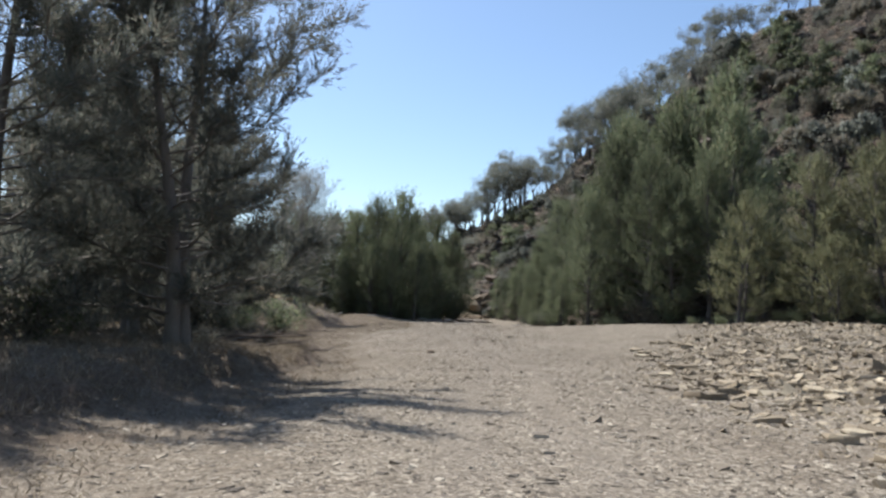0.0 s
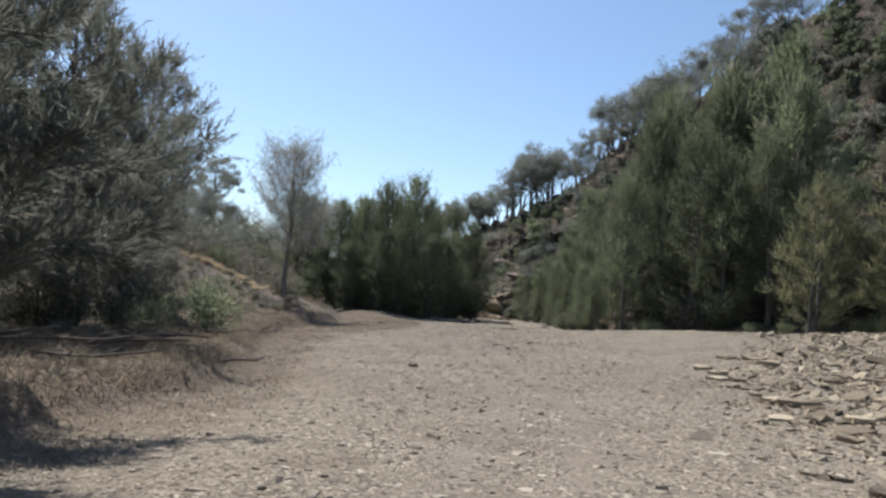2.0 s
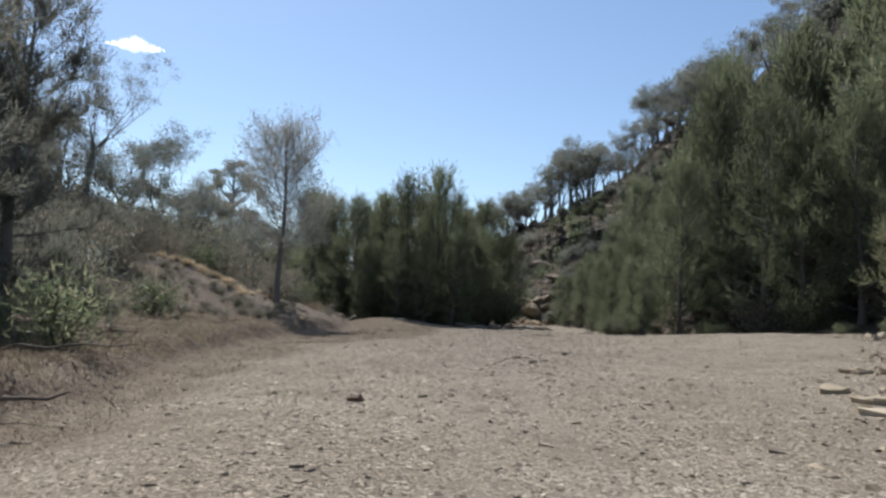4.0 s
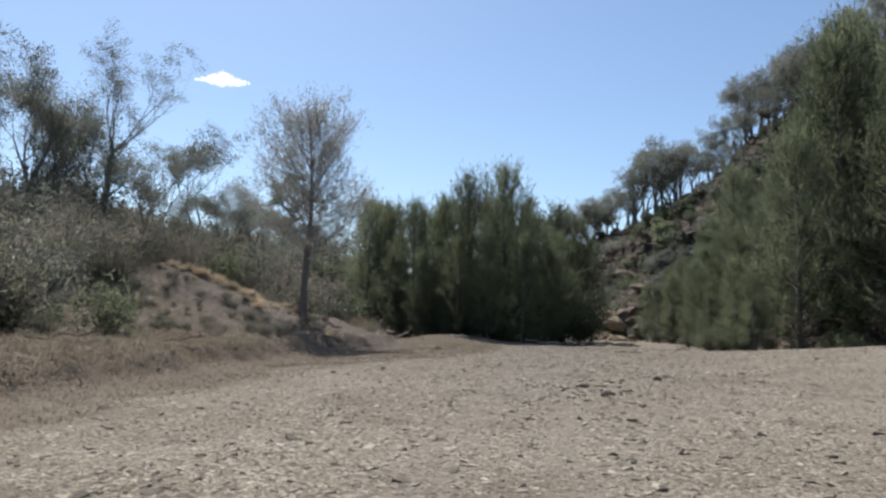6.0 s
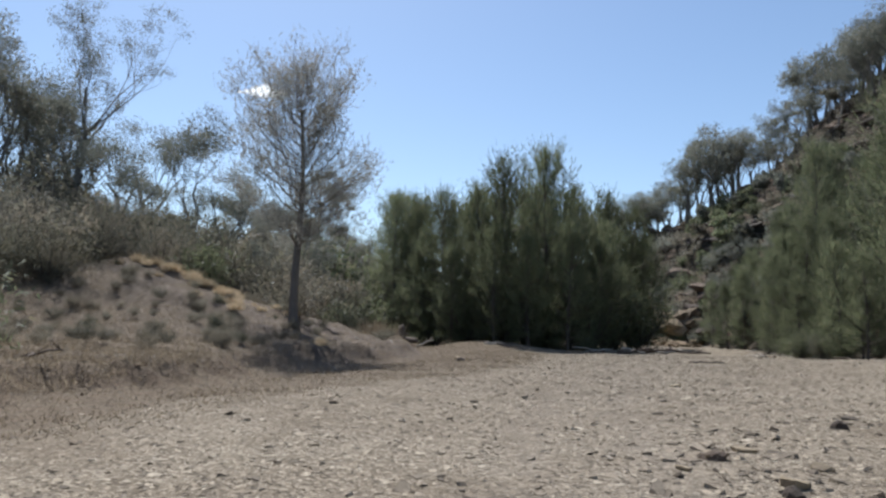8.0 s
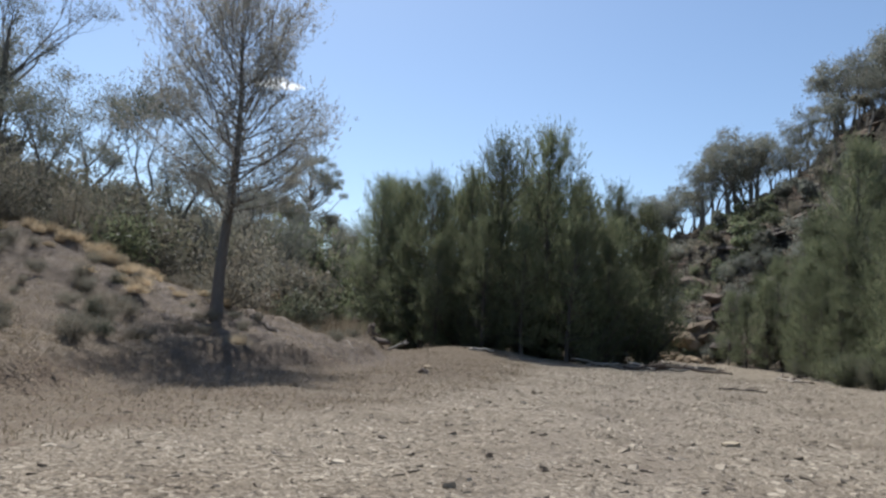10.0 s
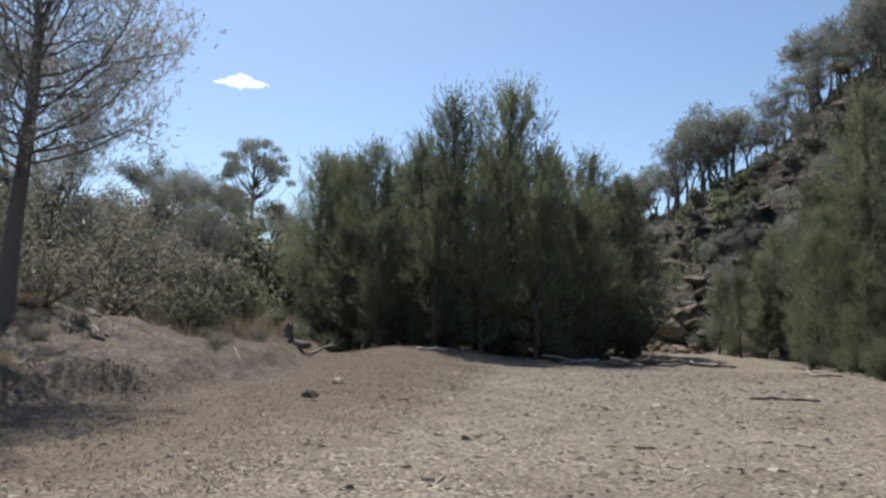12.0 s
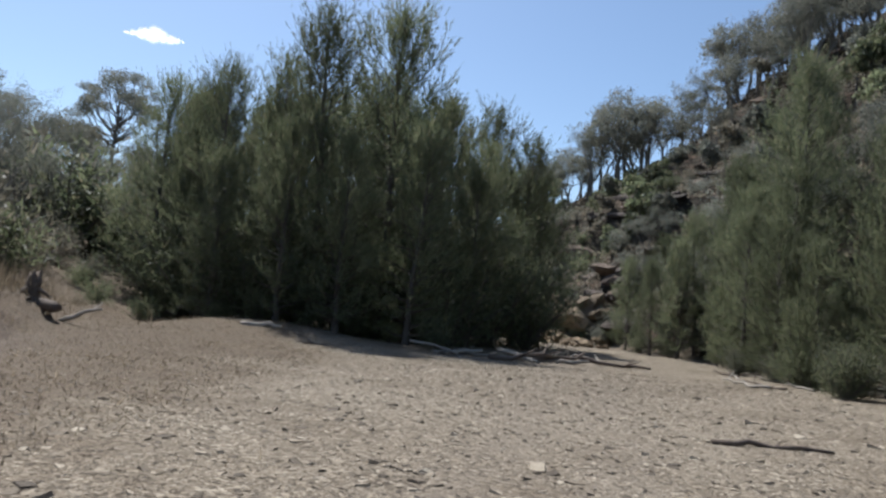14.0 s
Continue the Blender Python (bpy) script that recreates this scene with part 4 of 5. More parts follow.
STAND_BUSH = [shrub_meshes(340 + i, 9.0, 4.6, 7000, (CASUARINA_LEAF, GREEN_LEAF)[i], (0.42, 0.075), 22) for i in range(2)]
EDGE_LINE = [(94, 14.2), (98, 12.4), (103, 12.6), (108, 12.4), (114, 12.0), (120, 12.5)]
for i in range(10):
    y = 95 + i * 2.5 + rng.normal(0, 0.8)
    x = float(along(EDGE_LINE, np.array([y]))[0]) + 0.6 + rng.random() * 3.2
    plant("shrub", STAND_BUSH[i % 2], "dark green bush crowding the edge of the gravel", "shrub", x, y, rng.uniform(0.16, 0.32), rng.uniform(0, 360), "bushes along the edge of the gravel", ("stem_spray", "foliage"), sink=0.05)
for i in range(22):
    y = 94 + 1.4 * i + float(rng.normal(0, 0.6))
    x = float(along(EDGE_LINE, np.array([y]))[0]) + 0.9 + float(rng.random()) * 3.6
    plant("river_oak", OAK[i % 4], "young green river oak leafy to the ground beside the gravel", "tree", x, y, float(rng.uniform(0.18, 0.40)), 47 * i, "young river oaks along the gravel", sink=0.05)
for i, (x, y, k) in enumerate([(-20, 117, 1.6), (-16, 118, 2.0), (-13, 116, 2.0), (-10, 119, 2.2), (-7, 118, 2.2), (-4, 117, 2.0), (-1, 119, 1.8), (1.5, 121, 1.5), (-9, 112, 1.5), (-15, 113, 1.5), (-3, 113, 1.3), (-24, 119, 1.5)]):
    plant("scrub_bush", STAND_BUSH[0], "dense dark green bush among the river oaks", "bush", x, y, 0.56 * k, 40 * i, "bushes within the stand", ("stem_spray", "foliage"))

# ---- grass ----
def grass(name, label, xs, ys, tall, per, material, width=0.016, loose=0.09, upright=1.0):
    n = len(xs)
    zs = land(xs, ys)
    base = np.repeat(np.stack([xs, ys, zs], -1), per, 0) + rng.normal(0, 1, (n * per, 3)) * (loose, loose, 0.0)
    ways = rng.normal(0, 0.42, (n * per, 3)) + (0, 0, upright)
    ways[:, 2] = np.abs(ways[:, 2])
    v, f = blades(base, ways, np.repeat(tall, per) * rng.uniform(0.5, 1.2, n * per), np.full(n * per, width) * rng.uniform(0.7, 1.5, n * per), rng)
    return tagged(new(name, mesh_of(name, v, f, material)), label, "grass", kind="stuff")


gyv = rng.uniform(4, 112, 26000)
gxv = along(EARTH, gyv) + 0.6 - rng.random(26000) ** 1.2 * 28
keep = clay_share(gxv, gyv) < rng.uniform(0.1, 1.1, 26000)
gxv, gyv = gxv[keep], gyv[keep]
grass("dry_grass", "short dry brown grass and litter covering the bank", gxv, gyv, 0.06 + 0.30 * bank_share(gxv, gyv) * rng.uniform(0.2, 1.0, len(gxv)) + 0.08 * rng.random(len(gxv)), 5, DRY_GRASS, 0.022, 0.35, 0.25)
def tussock_mesh(seed):
    r = np.random.default_rng(seed)
    n = 420
    root = r.normal(0, 1, (n, 3)) * (0.13, 0.13, 0.0)
    way = root * (2.6, 2.6, 0) + r.normal(0, 0.22, (n, 3)) + (0, 0, 0.85)
    way[:, 2] = np.abs(way[:, 2]) + 0.05
    v, f = blades(root, way, r.uniform(0.25, 0.6, n), np.full(n, 0.022), r)
    return mesh_of("grass_tussock", v, f, GOLD_GRASS)


TUSSOCK = [tussock_mesh(60 + i) for i in range(5)]
slide = rng.random(26)
spots = np.concatenate([rng.normal(0, 1, (12, 2)) * (1.2, 0.9) + (-26.4, 77.2), np.stack([-24.8 + 6.2 * slide, 78.9 + 0.6 * slide], -1) + rng.normal(0, 1, (26, 2)) * (0.5, 0.9), rng.normal(0, 1, (9, 2)) * (2.4, 1.4) + (-21.5, 77.2), rng.normal(0, 1, (9, 2)) * (0.9, 0.6) + (-24.2, 98.6)])
for i, (x, y) in enumerate(spots):
    ob = tagged(new("grass_tussock", TUSSOCK[i % 5]), "rounded tussock of sunlit golden dry grass on a mound", "grass", "grass tussocks on the mound")
    k = float(rng.uniform(0.55, 1.15))
    ob.location, ob.scale, ob.rotation_euler = (x, y, land_at(x, y) - 0.02), (k, k, k), (0, 0, float(rng.uniform(0, 6.28)))
for i in range(60):
    x, y = float(rng.uniform(-32, -15)), float(rng.uniform(63, 76))
    plant("shrub", SHRUB[2 * (i % 2)], "low grey-brown scrub over the face of the mound", "shrub", x, y, float(rng.uniform(0.18, 0.42)), 77 * i, "low scrub on the mound", ("stem_spray", "foliage"))
for i in range(16):
    x, y = float(rng.normal(-20, 3)), float(rng.normal(76, 2.5))
    plant("shrub", SHRUB[0], "small grey shrub among the tussocks on the mound", "shrub", x, y, float(rng.uniform(0.18, 0.36)), 50 * i, "small shrubs on the mound", ("stem_spray", "foliage"))
gyv = rng.uniform(64, 90, 2200)
gxv = rng.normal(-21, 6, 2200)
grass("mound_litter", "grey-brown dry grass and litter over the mound", gxv, gyv, rng.uniform(0.1, 0.3, 2200), 6, DRY_GRASS, 0.026, 0.35, 0.3)
gyv = rng.normal(96.5, 2.2, 900)
gxv = rng.normal(-22.5, 2.4, 900)
grass("standing_grass", "tall dead grass stalks standing round the far mound", gxv, gyv, rng.uniform(0.5, 1.5, 900), 7, DRY_GRASS, 0.03, 0.25, 1.6)
gyv = rng.uniform(8, 64, 6000)
gxv = along(BANK, gyv) - 0.2 - rng.random(6000) ** 1.6 * 7
grass("bank_grass", "matted dry straw grass along the top of the bank", gxv, gyv, rng.uniform(0.10, 0.32, 6000), 9, DRY_GRASS, 0.018, 0.2, 0.6)

# ---- stones ----
def stone_shape(r, flat, sides=5):
    """An uneven slab: a ring at the ground, a smaller ring above and a tilted top."""
    a = np.sort(r.uniform(0, 6.28, sides)) * 0.4 + np.arange(sides) * 6.28 / sides * 0.6 + r.uniform(0, 6.28)
    q = r.uniform(0.7, 1.15, sides)
    tilt = r.normal(0, 0.15, 2)
    low = np.stack([np.cos(a) * q, np.sin(a) * q * 0.75, np.full(sides, -0.3)], -1)
    up = low * np.array([0.8, 0.8, 0]) + rng_shift(r)
    up[:, 2] = flat * (1 + r.normal(0, 0.12, sides)) + up[:, :2] @ tilt
    return np.concatenate([low, up])


def rng_shift(r):
    return np.array([r.normal(0, 0.06), r.normal(0, 0.06), 0.0])


SIDES = 4
SLAB_TRIS = []
for k in range(SIDES):
    a, b, c, d = k, (k + 1) % SIDES, SIDES + (k + 1) % SIDES, SIDES + k
    SLAB_TRIS += [(a, b, c), (a, c, d)]
SLAB_TRIS += [(SIDES, SIDES + k, SIDES + k + 1) for k in range(1, SIDES - 1)]
SLAB_TRIS = np.array(SLAB_TRIS)
SHAPES = [stone_shape(np.random.default_rng(500 + i), 0.06 + 0.03 * (i % 4), SIDES) for i in range(32)]


def scatter_stones(name, label, xs, ys, sizes, material, tip=0.25):
    n = len(xs)
    shapes = np.array(SHAPES)[rng.integers(0, len(SHAPES), n)] * sizes[:, None, None] * np.stack([np.ones(n), np.ones(n), rng.uniform(0.4, 1.05, n)], -1)[:, None, :]
    a = rng.uniform(0, 6.28, n)
    ca, sa = np.cos(a)[:, None], np.sin(a)[:, None]
    px, py, pz = shapes[..., 0] * ca - shapes[..., 1] * sa, shapes[..., 0] * sa + shapes[..., 1] * ca, shapes[..., 2]
    tx, ty = rng.normal(0, tip, (n, 1)), rng.normal(0, tip, (n, 1))
    pz = pz + px * tx + py * ty
    v = np.stack([px + xs[:, None], py + ys[:, None], pz + land(xs, ys)[:, None]], -1).reshape(-1, 3)
    f = (np.arange(n)[:, None, None] * 2 * SIDES + SLAB_TRIS[None]).reshape(-1, 3)
    return tagged(new(name, mesh_of(name, v, f, material)), label, "gravel", kind="stuff")


n = 100000
ys = rng.random(n) ** 1.15 * 104 + 1
xs = rng.normal(2.5, 5.5, n)
xs = np.where(rng.random(n) < 0.3, np.where(rng.random(n) < 0.7, rng.uniform(-10, 30, n), rng.normal(20, 14, n)), xs)
rut = np.abs(np.abs(xs - along(TRACK, ys)) - 0.85) < 0.32
ok = (~rut | (rng.random(n) < 0.2 + 0.5 * ease(ys, 30, 60))) & (hill_share(xs, ys) < 0.3) & (earth_share(xs, ys) < rng.uniform(0.0, 1.0, n) ** 0.8) & (bank_share(xs, ys) < 0.2)
scatter_stones("gravel", "loose flat grey-brown river gravel", xs[ok], ys[ok], np.exp(rng.normal(-3.12, 0.5, ok.sum())), GRAVEL, 0.14)
n = 21000
ys = 2 + 66 * rng.random(n) ** 1.35
inward = rng.random(n) ** 1.25 * 17
xs = along(SLAB_EDGE, ys) + inward - 0.5 + rng.normal(0, 0.9, n)
sizes = np.exp(rng.normal(-2.25, 0.5, n)) * (0.5 + 0.95 * ease(inward, 0.0, 4.5))
scatter_stones("slab_rubble", "tumbled flat sandstone rubble beside the track", xs, ys, sizes, SLAB, 0.36)
n = 260
ys = rng.uniform(2, 105, n)
xs = rng.uniform(-7, 14, n)
scatter_stones("larger_gravel", "scattered larger stones on the gravel", xs, ys, np.exp(rng.normal(-2.5, 0.35, n)), COBBLE, 0.25)

n = 190
scatter_stones("stone_heap", "low heap of broken grey-brown stones on the gravel", rng.normal(2.9, 1.1, n), rng.normal(51.8, 1.7, n), np.exp(rng.normal(-2.45, 0.4, n)), COBBLE, 0.3)

SOIL = stone_material("brown_soil_clods", [(0.0, (0.110, 0.070, 0.048)), (0.6, (0.210, 0.145, 0.100)), (1.0, (0.320, 0.245, 0.180))])
n = 1500
ys = rng.uniform(6, 100, n)
xs = along(BANK, ys) + rng.normal(0.2, 0.9, n)
scatter_stones("soil_clods", "crumbled brown soil clods along the cut bank", xs, ys, np.exp(rng.normal(-3.1, 0.4, n)), SOIL, 0.3)

# ---- rocks on the hill ----
def boulder_mesh(seed, detail=2, material=None):
    r = random.Random(seed)
    bm = bmesh.new()
    bmesh.ops.create_icosphere(bm, subdivisions=detail, radius=1.0)
    off = Vector((r.uniform(0, 50), r.uniform(0, 50), r.uniform(0, 50)))
    for v in bm.verts:
        n1 = noise.noise(v.co * 1.1 + off) * 0.45 + noise.noise(v.co * 2.7 + off) * 0.26 + noise.noise(v.co * 6.0 + off) * 0.10
        v.co *= 1 + n1
        v.co.z = max(-0.5, round(v.co.z * 5) / 5 * 0.75 + v.co.z * 0.25) * 0.7
    me = bpy.data.meshes.new("boulder")
    bm.to_mesh(me)
    bm.free()
    me.materials.append(material or RED_ROCK)
    return me


BOULDER = [boulder_mesh(i) for i in range(6)] + [boulder_mesh(20 + i, 3, TAN_ROCK) for i in range(4)]


def boulder(x, y, size, label, group, k, squash=1.0):
    ob = tagged(new("boulder", BOULDER[k]), label, "rock", group)
    ob.location = (x, y, land_at(x, y) + 0.02 * size)
    ob.rotation_euler = (rng.normal(0, 0.2), rng.normal(0, 0.2), rng.uniform(0, 6.28))
    ob.scale = (size * rng.uniform(0.8, 1.3), size * rng.uniform(0.8, 1.2), size * squash)
    return ob


for i in range(30):
    boulder(4.0 + rng.normal(0, 2.4), 139 + rng.normal(0, 2.0), rng.uniform(0.4, 1.2), "broken yellow-brown boulder at the toe of the hill", "boulders at the toe", 6 + i % 4)
for i, (x, y, size, high, lean) in enumerate([(5.4, 144.0, 2.5, 2.0, 24), (7.0, 145.4, 2.7, 2.6, 30), (3.6, 142.4, 1.6, 1.0, 15), (8.2, 143.8, 1.5, 1.2, -18), (5.0, 141.2, 1.1, 0.7, 10)]):
    ob = boulder(x, y, size, "tilted yellow-brown rock outcrop at the toe of the hill", "rock outcrop at the toe", 6 + i % 4, high / size)
    ob.rotation_euler.y = radians(-lean)
for i, (x, y, k) in enumerate([(2.6, 144.5, 0.5), (4.6, 147.0, 0.7), (8.8, 141.5, 0.55), (9.6, 145.5, 0.8), (6.8, 141.0, 0.3), (10.5, 142.0, 0.6), (7.8, 148.5, 0.8)]):
    plant("scrub_bush", FAR_BUSH[i % 3], "grey-green bush among the rocks at the toe of the hill", "bush", x, y, k, 73 * i, "bushes at the toe of the hill", ("stem_spray", "foliage"), sink=0.2)
for i in range(150):
    x = rng.uniform(4, 100)
    toe = float(along(TOE, np.array([x]))[0])
    boulder(x, toe + (CREST_Y - toe) * rng.uniform(0.06, 0.97), rng.uniform(0.6, 2.4), "red-brown rock ledge jutting from the hillside", "rock ledges on the hill", i % 6, 0.7)
for i in range(12):
    boulder(8.0 + 0.55 * i + rng.normal(0, 1.0), 152 + 0.7 * i + rng.normal(0, 3), rng.uniform(1.0, 2.4), "red-brown broken rock face on the slope", "rock face on the slope", i % 6, 0.8)
for i in range(110):
    x = rng.uniform(8, 88)
    toe = float(along(TOE, np.array([x]))[0])
    y = toe + (CREST_Y - toe) * rng.uniform(0.1, 0.95)
    ob = boulder(x, y, 1.0, "long red-brown rock ledge across the slope", "long ledges on the hill", i % 6)
    slope_x, slope_y = land_at(x + 3, y) - land_at(x - 3, y), land_at(x, y + 3) - land_at(x, y - 3)
    ob.rotation_euler = (rng.normal(0, 0.1), rng.normal(0, 0.1), math.atan2(-slope_x, slope_y) + rng.normal(0, 0.15))
    ob.scale = (rng.uniform(2.0, 5.5), rng.uniform(0.8, 1.7), rng.uniform(0.5, 1.3))

# ---- cloud ----
CLOUD = Nodes("cloud_white")
CLOUD.bsdf.inputs["Base Color"].default_value = (0.95, 0.95, 0.95, 1)
CLOUD.bsdf.inputs["Roughness"].default_value = 1.0
tl = CLOUD.tree.nodes.new("ShaderNodeBsdfTranslucent")
tl.inputs[0].default_value = (0.95, 0.95, 0.95, 1)
mx = CLOUD.add("ShaderNodeMixShader", Fac=1.0)
CLOUD.link(CLOUD.bsdf.outputs[0], mx.inputs[1])
CLOUD.link(tl.outputs[0], mx.inputs[2])
clear = CLOUD.tree.nodes.new("ShaderNodeBsdfTransparent")
wisp = CLOUD.add("ShaderNodeMixShader")
CLOUD.link(CLOUD.ramp(CLOUD.math("ADD", CLOUD.attribute("thickness"), CLOUD.math("MULTIPLY", CLOUD.math("SUBTRACT", CLOUD.noise(0.035, 3.0, 0.5), 0.5), 0.6)), [(0.05, (0, 0, 0)), (0.95, (1, 1, 1))]), wisp.inputs[0])
CLOUD.link(clear.outputs[0], wisp.inputs[1])
CLOUD.link(mx.outputs[0], wisp.inputs[2])
CLOUD.link(wisp.outputs[0], CLOUD.out.inputs[0])
cu, cv = np.meshgrid(np.linspace(-115, 115, 190), np.linspace(-40, 50, 76))
warp_u, warp_v = cu + 5 * ripple(cu, cv, 41, 40.0) + 1.5 * ripple(cu, cv, 42, 16.0), cv + 4 * ripple(cu, cv, 44, 30.0) + 1.5 * ripple(cu, cv, 45, 14.0)
dens = np.full(cu.shape, -1.0)
for u, v, r in ((-4, 6, 30), (26, 5, 24), (50, 4, 17), (-34, 4, 20), (-58, 1, 12), (-78, -1, 7), (70, 4, 11), (86, 6, 6), (8, 14, 26), (-20, 12, 20)):
    dens = np.maximum(dens, 1 - ((warp_u - u) / (r * 1.15)) ** 2 - ((warp_v - v) / (r * 0.95)) ** 2)
puff = np.sqrt(np.maximum(dens, 0))
cidx = np.arange(cu.size).reshape(cu.shape)
cq = np.stack([cidx[:-1, :-1], cidx[:-1, 1:], cidx[1:, 1:], cidx[1:, :-1]], -1).reshape(-1, 4)
cq = cq[dens.ravel()[cq].min(1) > -0.35]
cloud_mesh = mesh_of("cloud", np.stack([cu, -3 * puff - 0.6 * ripple(cu, cv, 43, 20.0), cv], -1).reshape(-1, 3), cq, CLOUD.mat, True)
cloud = tagged(new("cloud", cloud_mesh), "small bright white cloud in a clear blue sky", "cloud", kind="structure")
dens_at = cloud_mesh.attributes.new("thickness", "FLOAT", "POINT")
dens_at.data.foreach_set("value", np.asarray(dens, np.float32).ravel())
cloud.location = (-0.477 * 2500, 0.820 * 2500, 0.307 * 2500)
cloud.rotation_euler = (0, 0, radians(30))

# ---- fallen wood ----
def log(label, x, y, length, radius, turn, tilt=0.0, material=None, forks=1, seed=0, lift=0.0, name="log", group=""):
    r = np.random.default_rng(900 + seed)
    ob = thing(name, label, "log" if name == "log" else "branch", x, y, group=group)
    ob.location.z += radius * 0.6 + lift
    ob.rotation_euler = (0, radians(-tilt), radians(turn))
    w = Wood()
    bend = r.normal(0, 0.035 * length, (7, 3)) * (0.3, 1.0, 0.5)
    pts = [np.array([length * (k / 6 - 0.5), 0, 0]) + bend[k] for k in range(7)]
    ends = [pts[0] + (0.02, 0, 0)] + pts + [pts[-1] - (0.02, 0, 0)]
    w.limb([tuple(q) for q in ends], [0.004] + [radius * (1.15 - 0.55 * k / 6) * (0.85 if k in (0, 6) else 1.0) for k in range(7)] + [0.004], 8)
    part("stem", w.mesh("stem", material or DEAD_WOOD), ob)
    for f in range(forks):
        w = Wood()
        k = int(r.integers(2, 6))
        side = r.choice([-1, 1])
        way = np.array([0.6, side * r.uniform(0.5, 1.0), r.uniform(0.1, 0.7)])
        q = [pts[k] + way * length * 0.32 * t + r.normal(0, 0.03 * length, 3) * t for t in (0, 0.4, 0.75, 1.0)]
        w.limb([tuple(c) for c in q], [radius * 0.5, radius * 0.38, radius * 0.25, radius * 0.1], 5)
        part("side_branch", w.mesh("side_branch", material or DEAD_WOOD), ob)
    return ob


log("pale bleached log propped on the bank", -15.3, 97.4, 1.5, 0.09, 20, 24, None, 1, 1, 0.35)
log("dark rotten stump log lying on the bank", -16.6, 97.2, 2.0, 0.30, -30, 0, DARK_WOOD, 1, 2, 0.1)
def stump(label, x, y, height, radius, seed):
    """A broken, leaning stump: a flared foot, a hollow split top and one root."""
    r = np.random.default_rng(seed)
    ob = thing("tree_stump", label, "stump", x, y)
    w = Wood()
    w.limb([(0, 0, -0.2), (0.02, 0, 0.1 * height), (0.05, 0.02, 0.45 * height), (0.12, 0.02, 0.8 * height), (0.2, 0.0, height), (0.17, 0.0, 0.86 * height)], [radius * 1.5, radius * 1.15, radius * 0.95, radius * 0.85, radius * 0.5, 0.02], 9)
    w.v = [(p[0], p[1], p[2] + (0.12 * float(r.normal()) if p[2] > 0.7 * height else 0.0)) for p in w.v]
    part("trunk", w.mesh("trunk", DARK_WOOD), ob)
    for k in range(3):
        w = Wood()
        a = 2.1 * k + float(r.uniform(0, 0.6))
        w.limb([(0.3 * radius * math.cos(a), 0.3 * radius * math.sin(a), 0.25), (1.6 * radius * math.cos(a), 1.6 * radius * math.sin(a), 0.1), (2.8 * radius * math.cos(a), 2.8 * radius * math.sin(a), -0.08)], [radius * 0.5, radius * 0.3, radius * 0.12], 6)
        part("root", w.mesh("root", DARK_WOOD), ob)
    return ob


stump("dark broken stump standing on the edge of the bank", -17.4, 97.4, 0.75, 0.28, 5)
log("pale flat log lying before the river oaks", -10.9, 104.4, 1.9, 0.14, 8, 0, None, 0, 3)
log("dark stick lying on the gravel", 5.3, 85.3, 2.0, 0.05, 6, 0, DARK_WOOD, 1, 4)
for i, (x, y, n) in enumerate([(-18.4, 83.6, 2.0), (-16.6, 81.4, 3.0)]):
    fall = math.degrees(math.atan2(land_at(x + 1.2, y - 0.9) - land_at(x - 1.2, y + 0.9), 3.0))
    log("short weathered log lying down the bare slope of the mound", x, y, n, 0.15, -36, fall, DARK_WOOD, 0, 5 + i, -0.03, group="logs on the mound")
for i in range(11):
    log("grey driftwood branch washed up at the foot of the trees", -2.5 + 0.75 * i + float(rng.normal(0, 0.5)), 106.5 + 0.25 * i + float(rng.normal(0, 0.8)), float(rng.uniform(1.5, 4.5)), float(rng.uniform(0.05, 0.13)),
        float(rng.uniform(-40, 40)), float(rng.uniform(-8, 14)), (DEAD_WOOD, DARK_WOOD, DEAD_WOOD)[i % 3], 2, 10 + i, 0.15, "driftwood_branch", "driftwood below the trees")
for i, (x, y, n, a) in enumerate([(-9.6, 31.0, 4.5, 8), (-8.2, 28.6, 3.2, -14), (-11.5, 27.0, 3.6, 20), (-7.2, 33.5, 2.2, 35), (-12.0, 44.0, 3.0, 10), (-13.0, 57.0, 2.6, -20), (-9.0, 26.2, 5.5, 4), (-7.8, 25.4, 3.8, -8), (-11.4, 33.8, 5.0, -6), (-8.8, 37.0, 4.2, 12), (-14.2, 52.0, 4.0, 6)]):
    log("thin dark fallen branch on the bank", x, y, n, 0.05 if i < 4 else 0.035, a, 5, DARK_WOOD, 1 if i < 4 else 3, 30 + i, 0.3, "fallen_branch", "fallen branches on the bank")
for i in range(5):
    x, y, a = float(rng.uniform(-17.5, -13.0)), float(rng.uniform(79, 90)), float(rng.uniform(-50, -10))
    dx, dy = 0.6 * math.cos(radians(a)), 0.6 * math.sin(radians(a))
    fall = math.degrees(math.atan2(land_at(x + dx, y + dy) - land_at(x - dx, y - dy), 1.2))
    log("pale weathered stick lying on the slope of the mound", x, y, float(rng.uniform(0.8, 1.5)), float(rng.uniform(0.025, 0.045)), a, fall, DEAD_WOOD, 0, 70 + i, -0.01, "fallen_branch", "sticks on the mound")
for i in range(9):
    x, y = float(rng.uniform(12, 18)), float(rng.uniform(92, 118))
    log("grey driftwood branch along the edge of the gravel", x - 2.0, y, float(rng.uniform(1.2, 3.0)), float(rng.uniform(0.04, 0.09)), float(rng.uniform(40, 120)), 3, (DEAD_WOOD, DARK_WOOD)[i % 2], 1, 50 + i, 0.05, "driftwood_branch", "driftwood along the gravel")

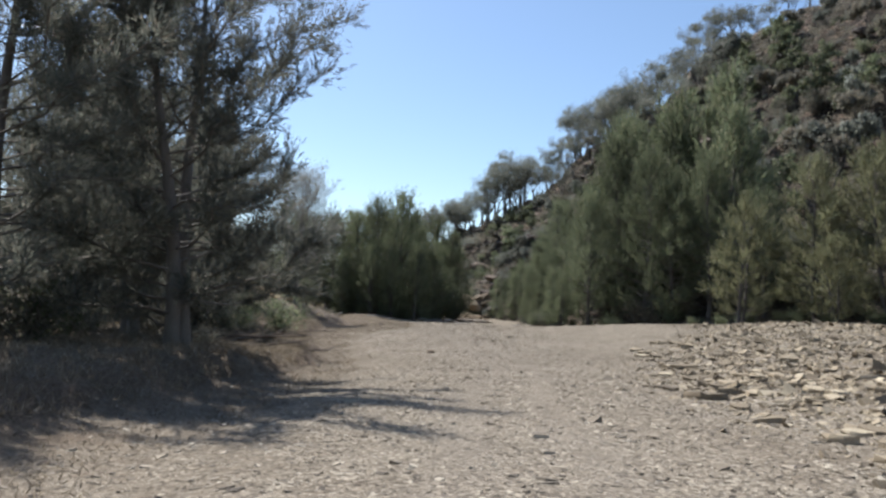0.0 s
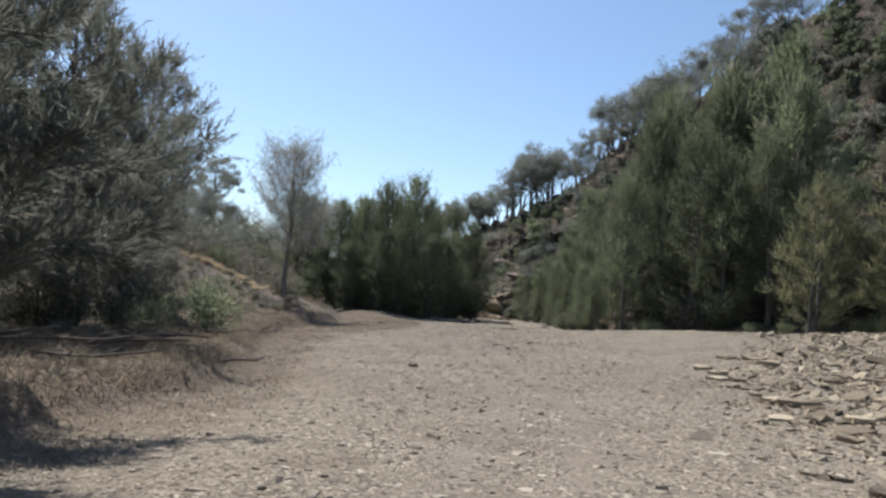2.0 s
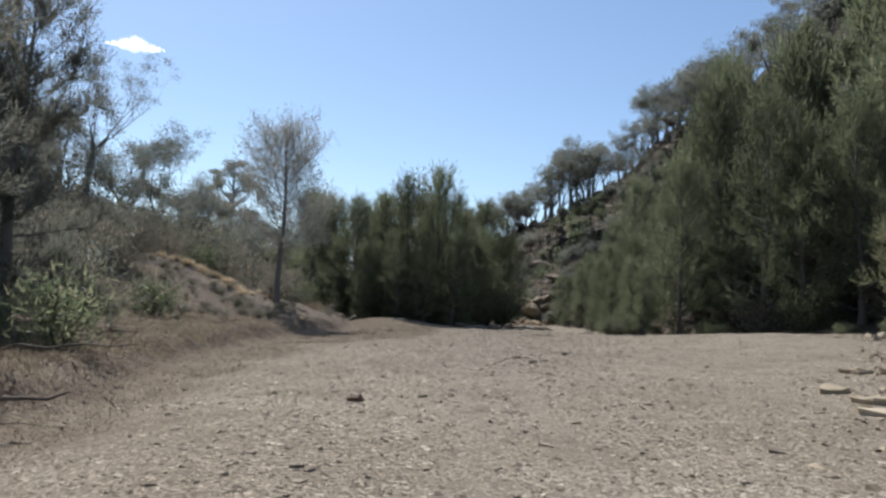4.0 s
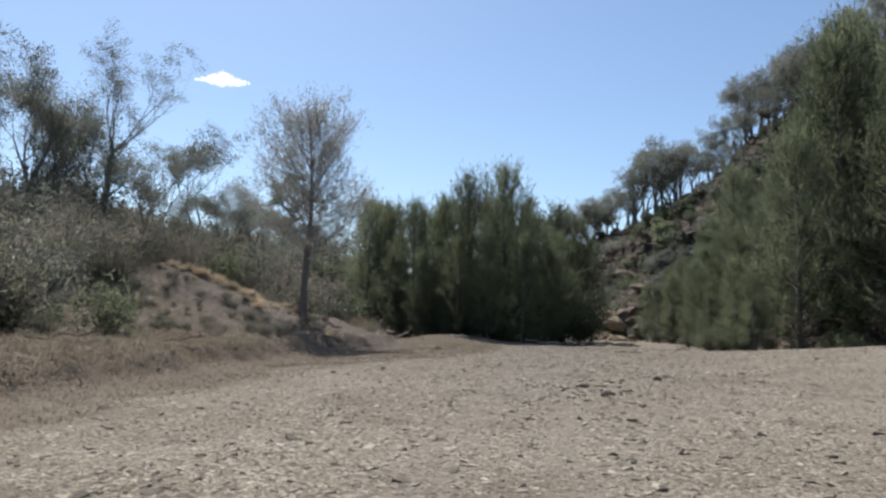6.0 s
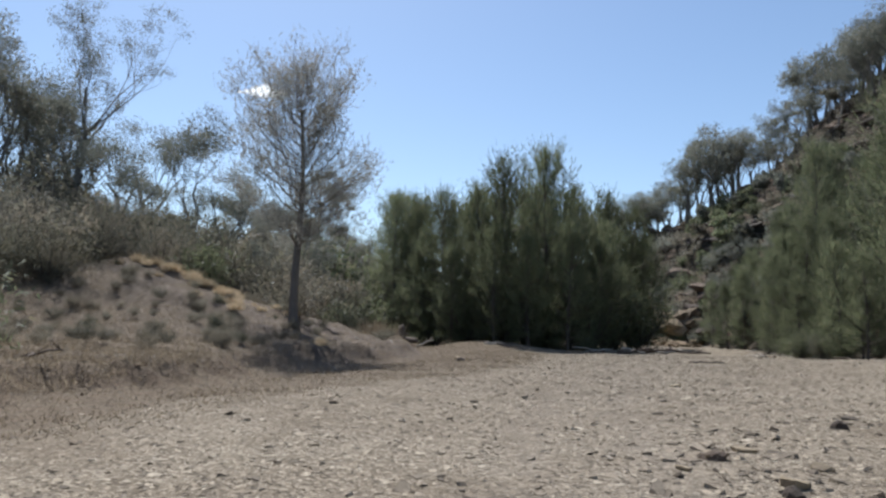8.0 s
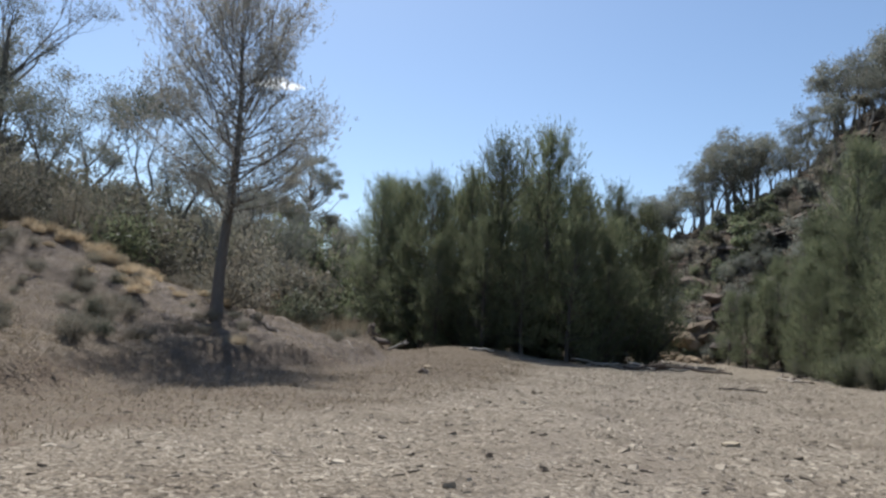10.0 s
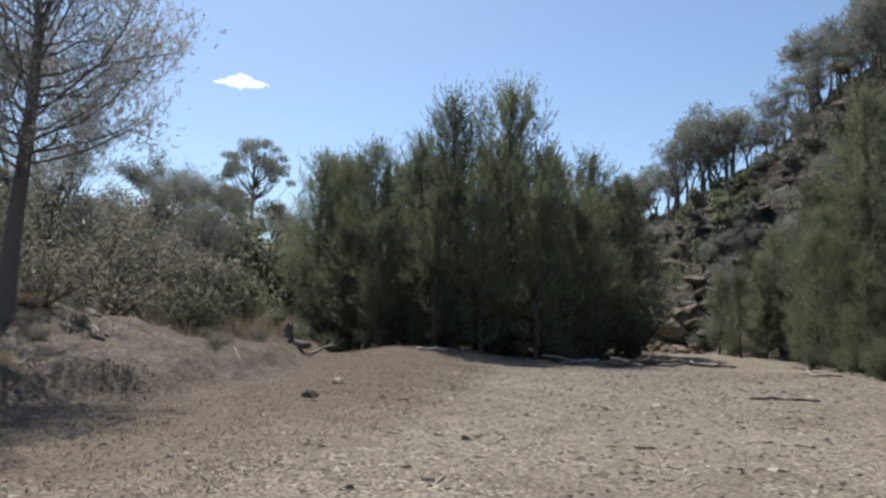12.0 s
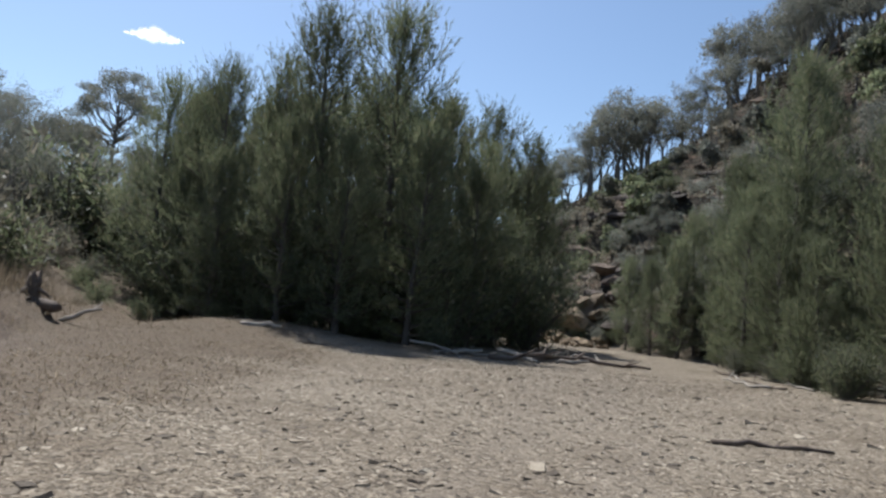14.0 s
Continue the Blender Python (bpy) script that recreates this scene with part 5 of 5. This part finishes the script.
# ---- single stones, laid into the river bed ----
def slab_mesh(seed):
    """One flat stone with a broken rim and a bevelled upper edge."""
    r = np.random.default_rng(seed)
    n = 7
    a = (np.arange(n) + r.uniform(-0.3, 0.3, n)) * 6.28 / n
    q = r.uniform(0.65, 1.15, n)
    rings = []
    for k, z in ((0.94, -0.3), (1.0, 0.16), (0.92, 0.25)):
        k = k * r.uniform(0.86, 1.06, n)
        ring = np.stack([np.cos(a) * q * k, np.sin(a) * q * k * 0.72, np.full(n, z) + (r.normal(0, 0.06, n) if z > 0 else 0)], -1)
        rings.append(ring)
    v = np.concatenate(rings + [np.array([[0, 0, 0.26]])])
    f = []
    for lev in range(2):
        for k in range(n):
            a0, a1 = lev * n + k, lev * n + (k + 1) % n
            f += [(a0, a1, a1 + n), (a0, a1 + n, a0 + n)]
    f += [(2 * n + k, 2 * n + (k + 1) % n, 3 * n) for k in range(n)]
    return mesh_of("stone", v, f, STONE_PART)


STONES = [slab_mesh(700 + i) for i in range(10)]
spots = [(3.4, 46.1, 0.16), (1.5, 45.4, 0.14), (2.4, 52.4, 0.26), (2.9, 53.2, 0.20), (3.1, 51.2, 0.22), (2.0, 51.5, 0.15), (3.6, 52.3, 0.18), (10.7, 32.3, 0.75), (15.2, 44.8, 0.6),
         (2.6, 65.9, 0.2), (-9.4, 85.3, 0.3), (-8.9, 84.3, 0.22), (-5.3, 80.1, 0.2)]
while len(spots) < 300:
    y = 4 + 44 * float(rng.random()) ** 1.2
    x = float(along(SLAB_EDGE, np.array([y]))[0]) + float(rng.random()) ** 1.2 * 12 + float(rng.normal(0, 0.7))
    spots.append((x, y, min(0.34 if y < 14 else 0.55, float(np.exp(rng.normal(-1.2, 0.42))))))
for i, (x, y, size) in enumerate(spots):
    ob = part("stone", STONES[i % 10], ground)
    ob.location = (x, y, land_at(x, y) + 0.10 * size)
    ob.rotation_euler = (float(rng.normal(0, 0.09)), float(rng.normal(0, 0.09)), float(rng.uniform(0, 6.28)))
    ob.scale = (size, size * float(rng.uniform(0.8, 1.2)), size * float(rng.uniform(0.5, 0.95)))

# ---- angular stones lying loose on the gravel ----
for i, (x, y, size) in enumerate([(-1.47, 37.2, 0.20), (-7.7, 79.2, 0.22), (4.74, 56.0, 0.14), (3.0, 50.6, 0.13), (2.4, 52.3, 0.14)]):
    ob = boulder(x, y, size, "angular brown stone lying loose on the gravel", "loose stones on the gravel", i % 6, 1.15)
    ob.location.z += 0.10 * size
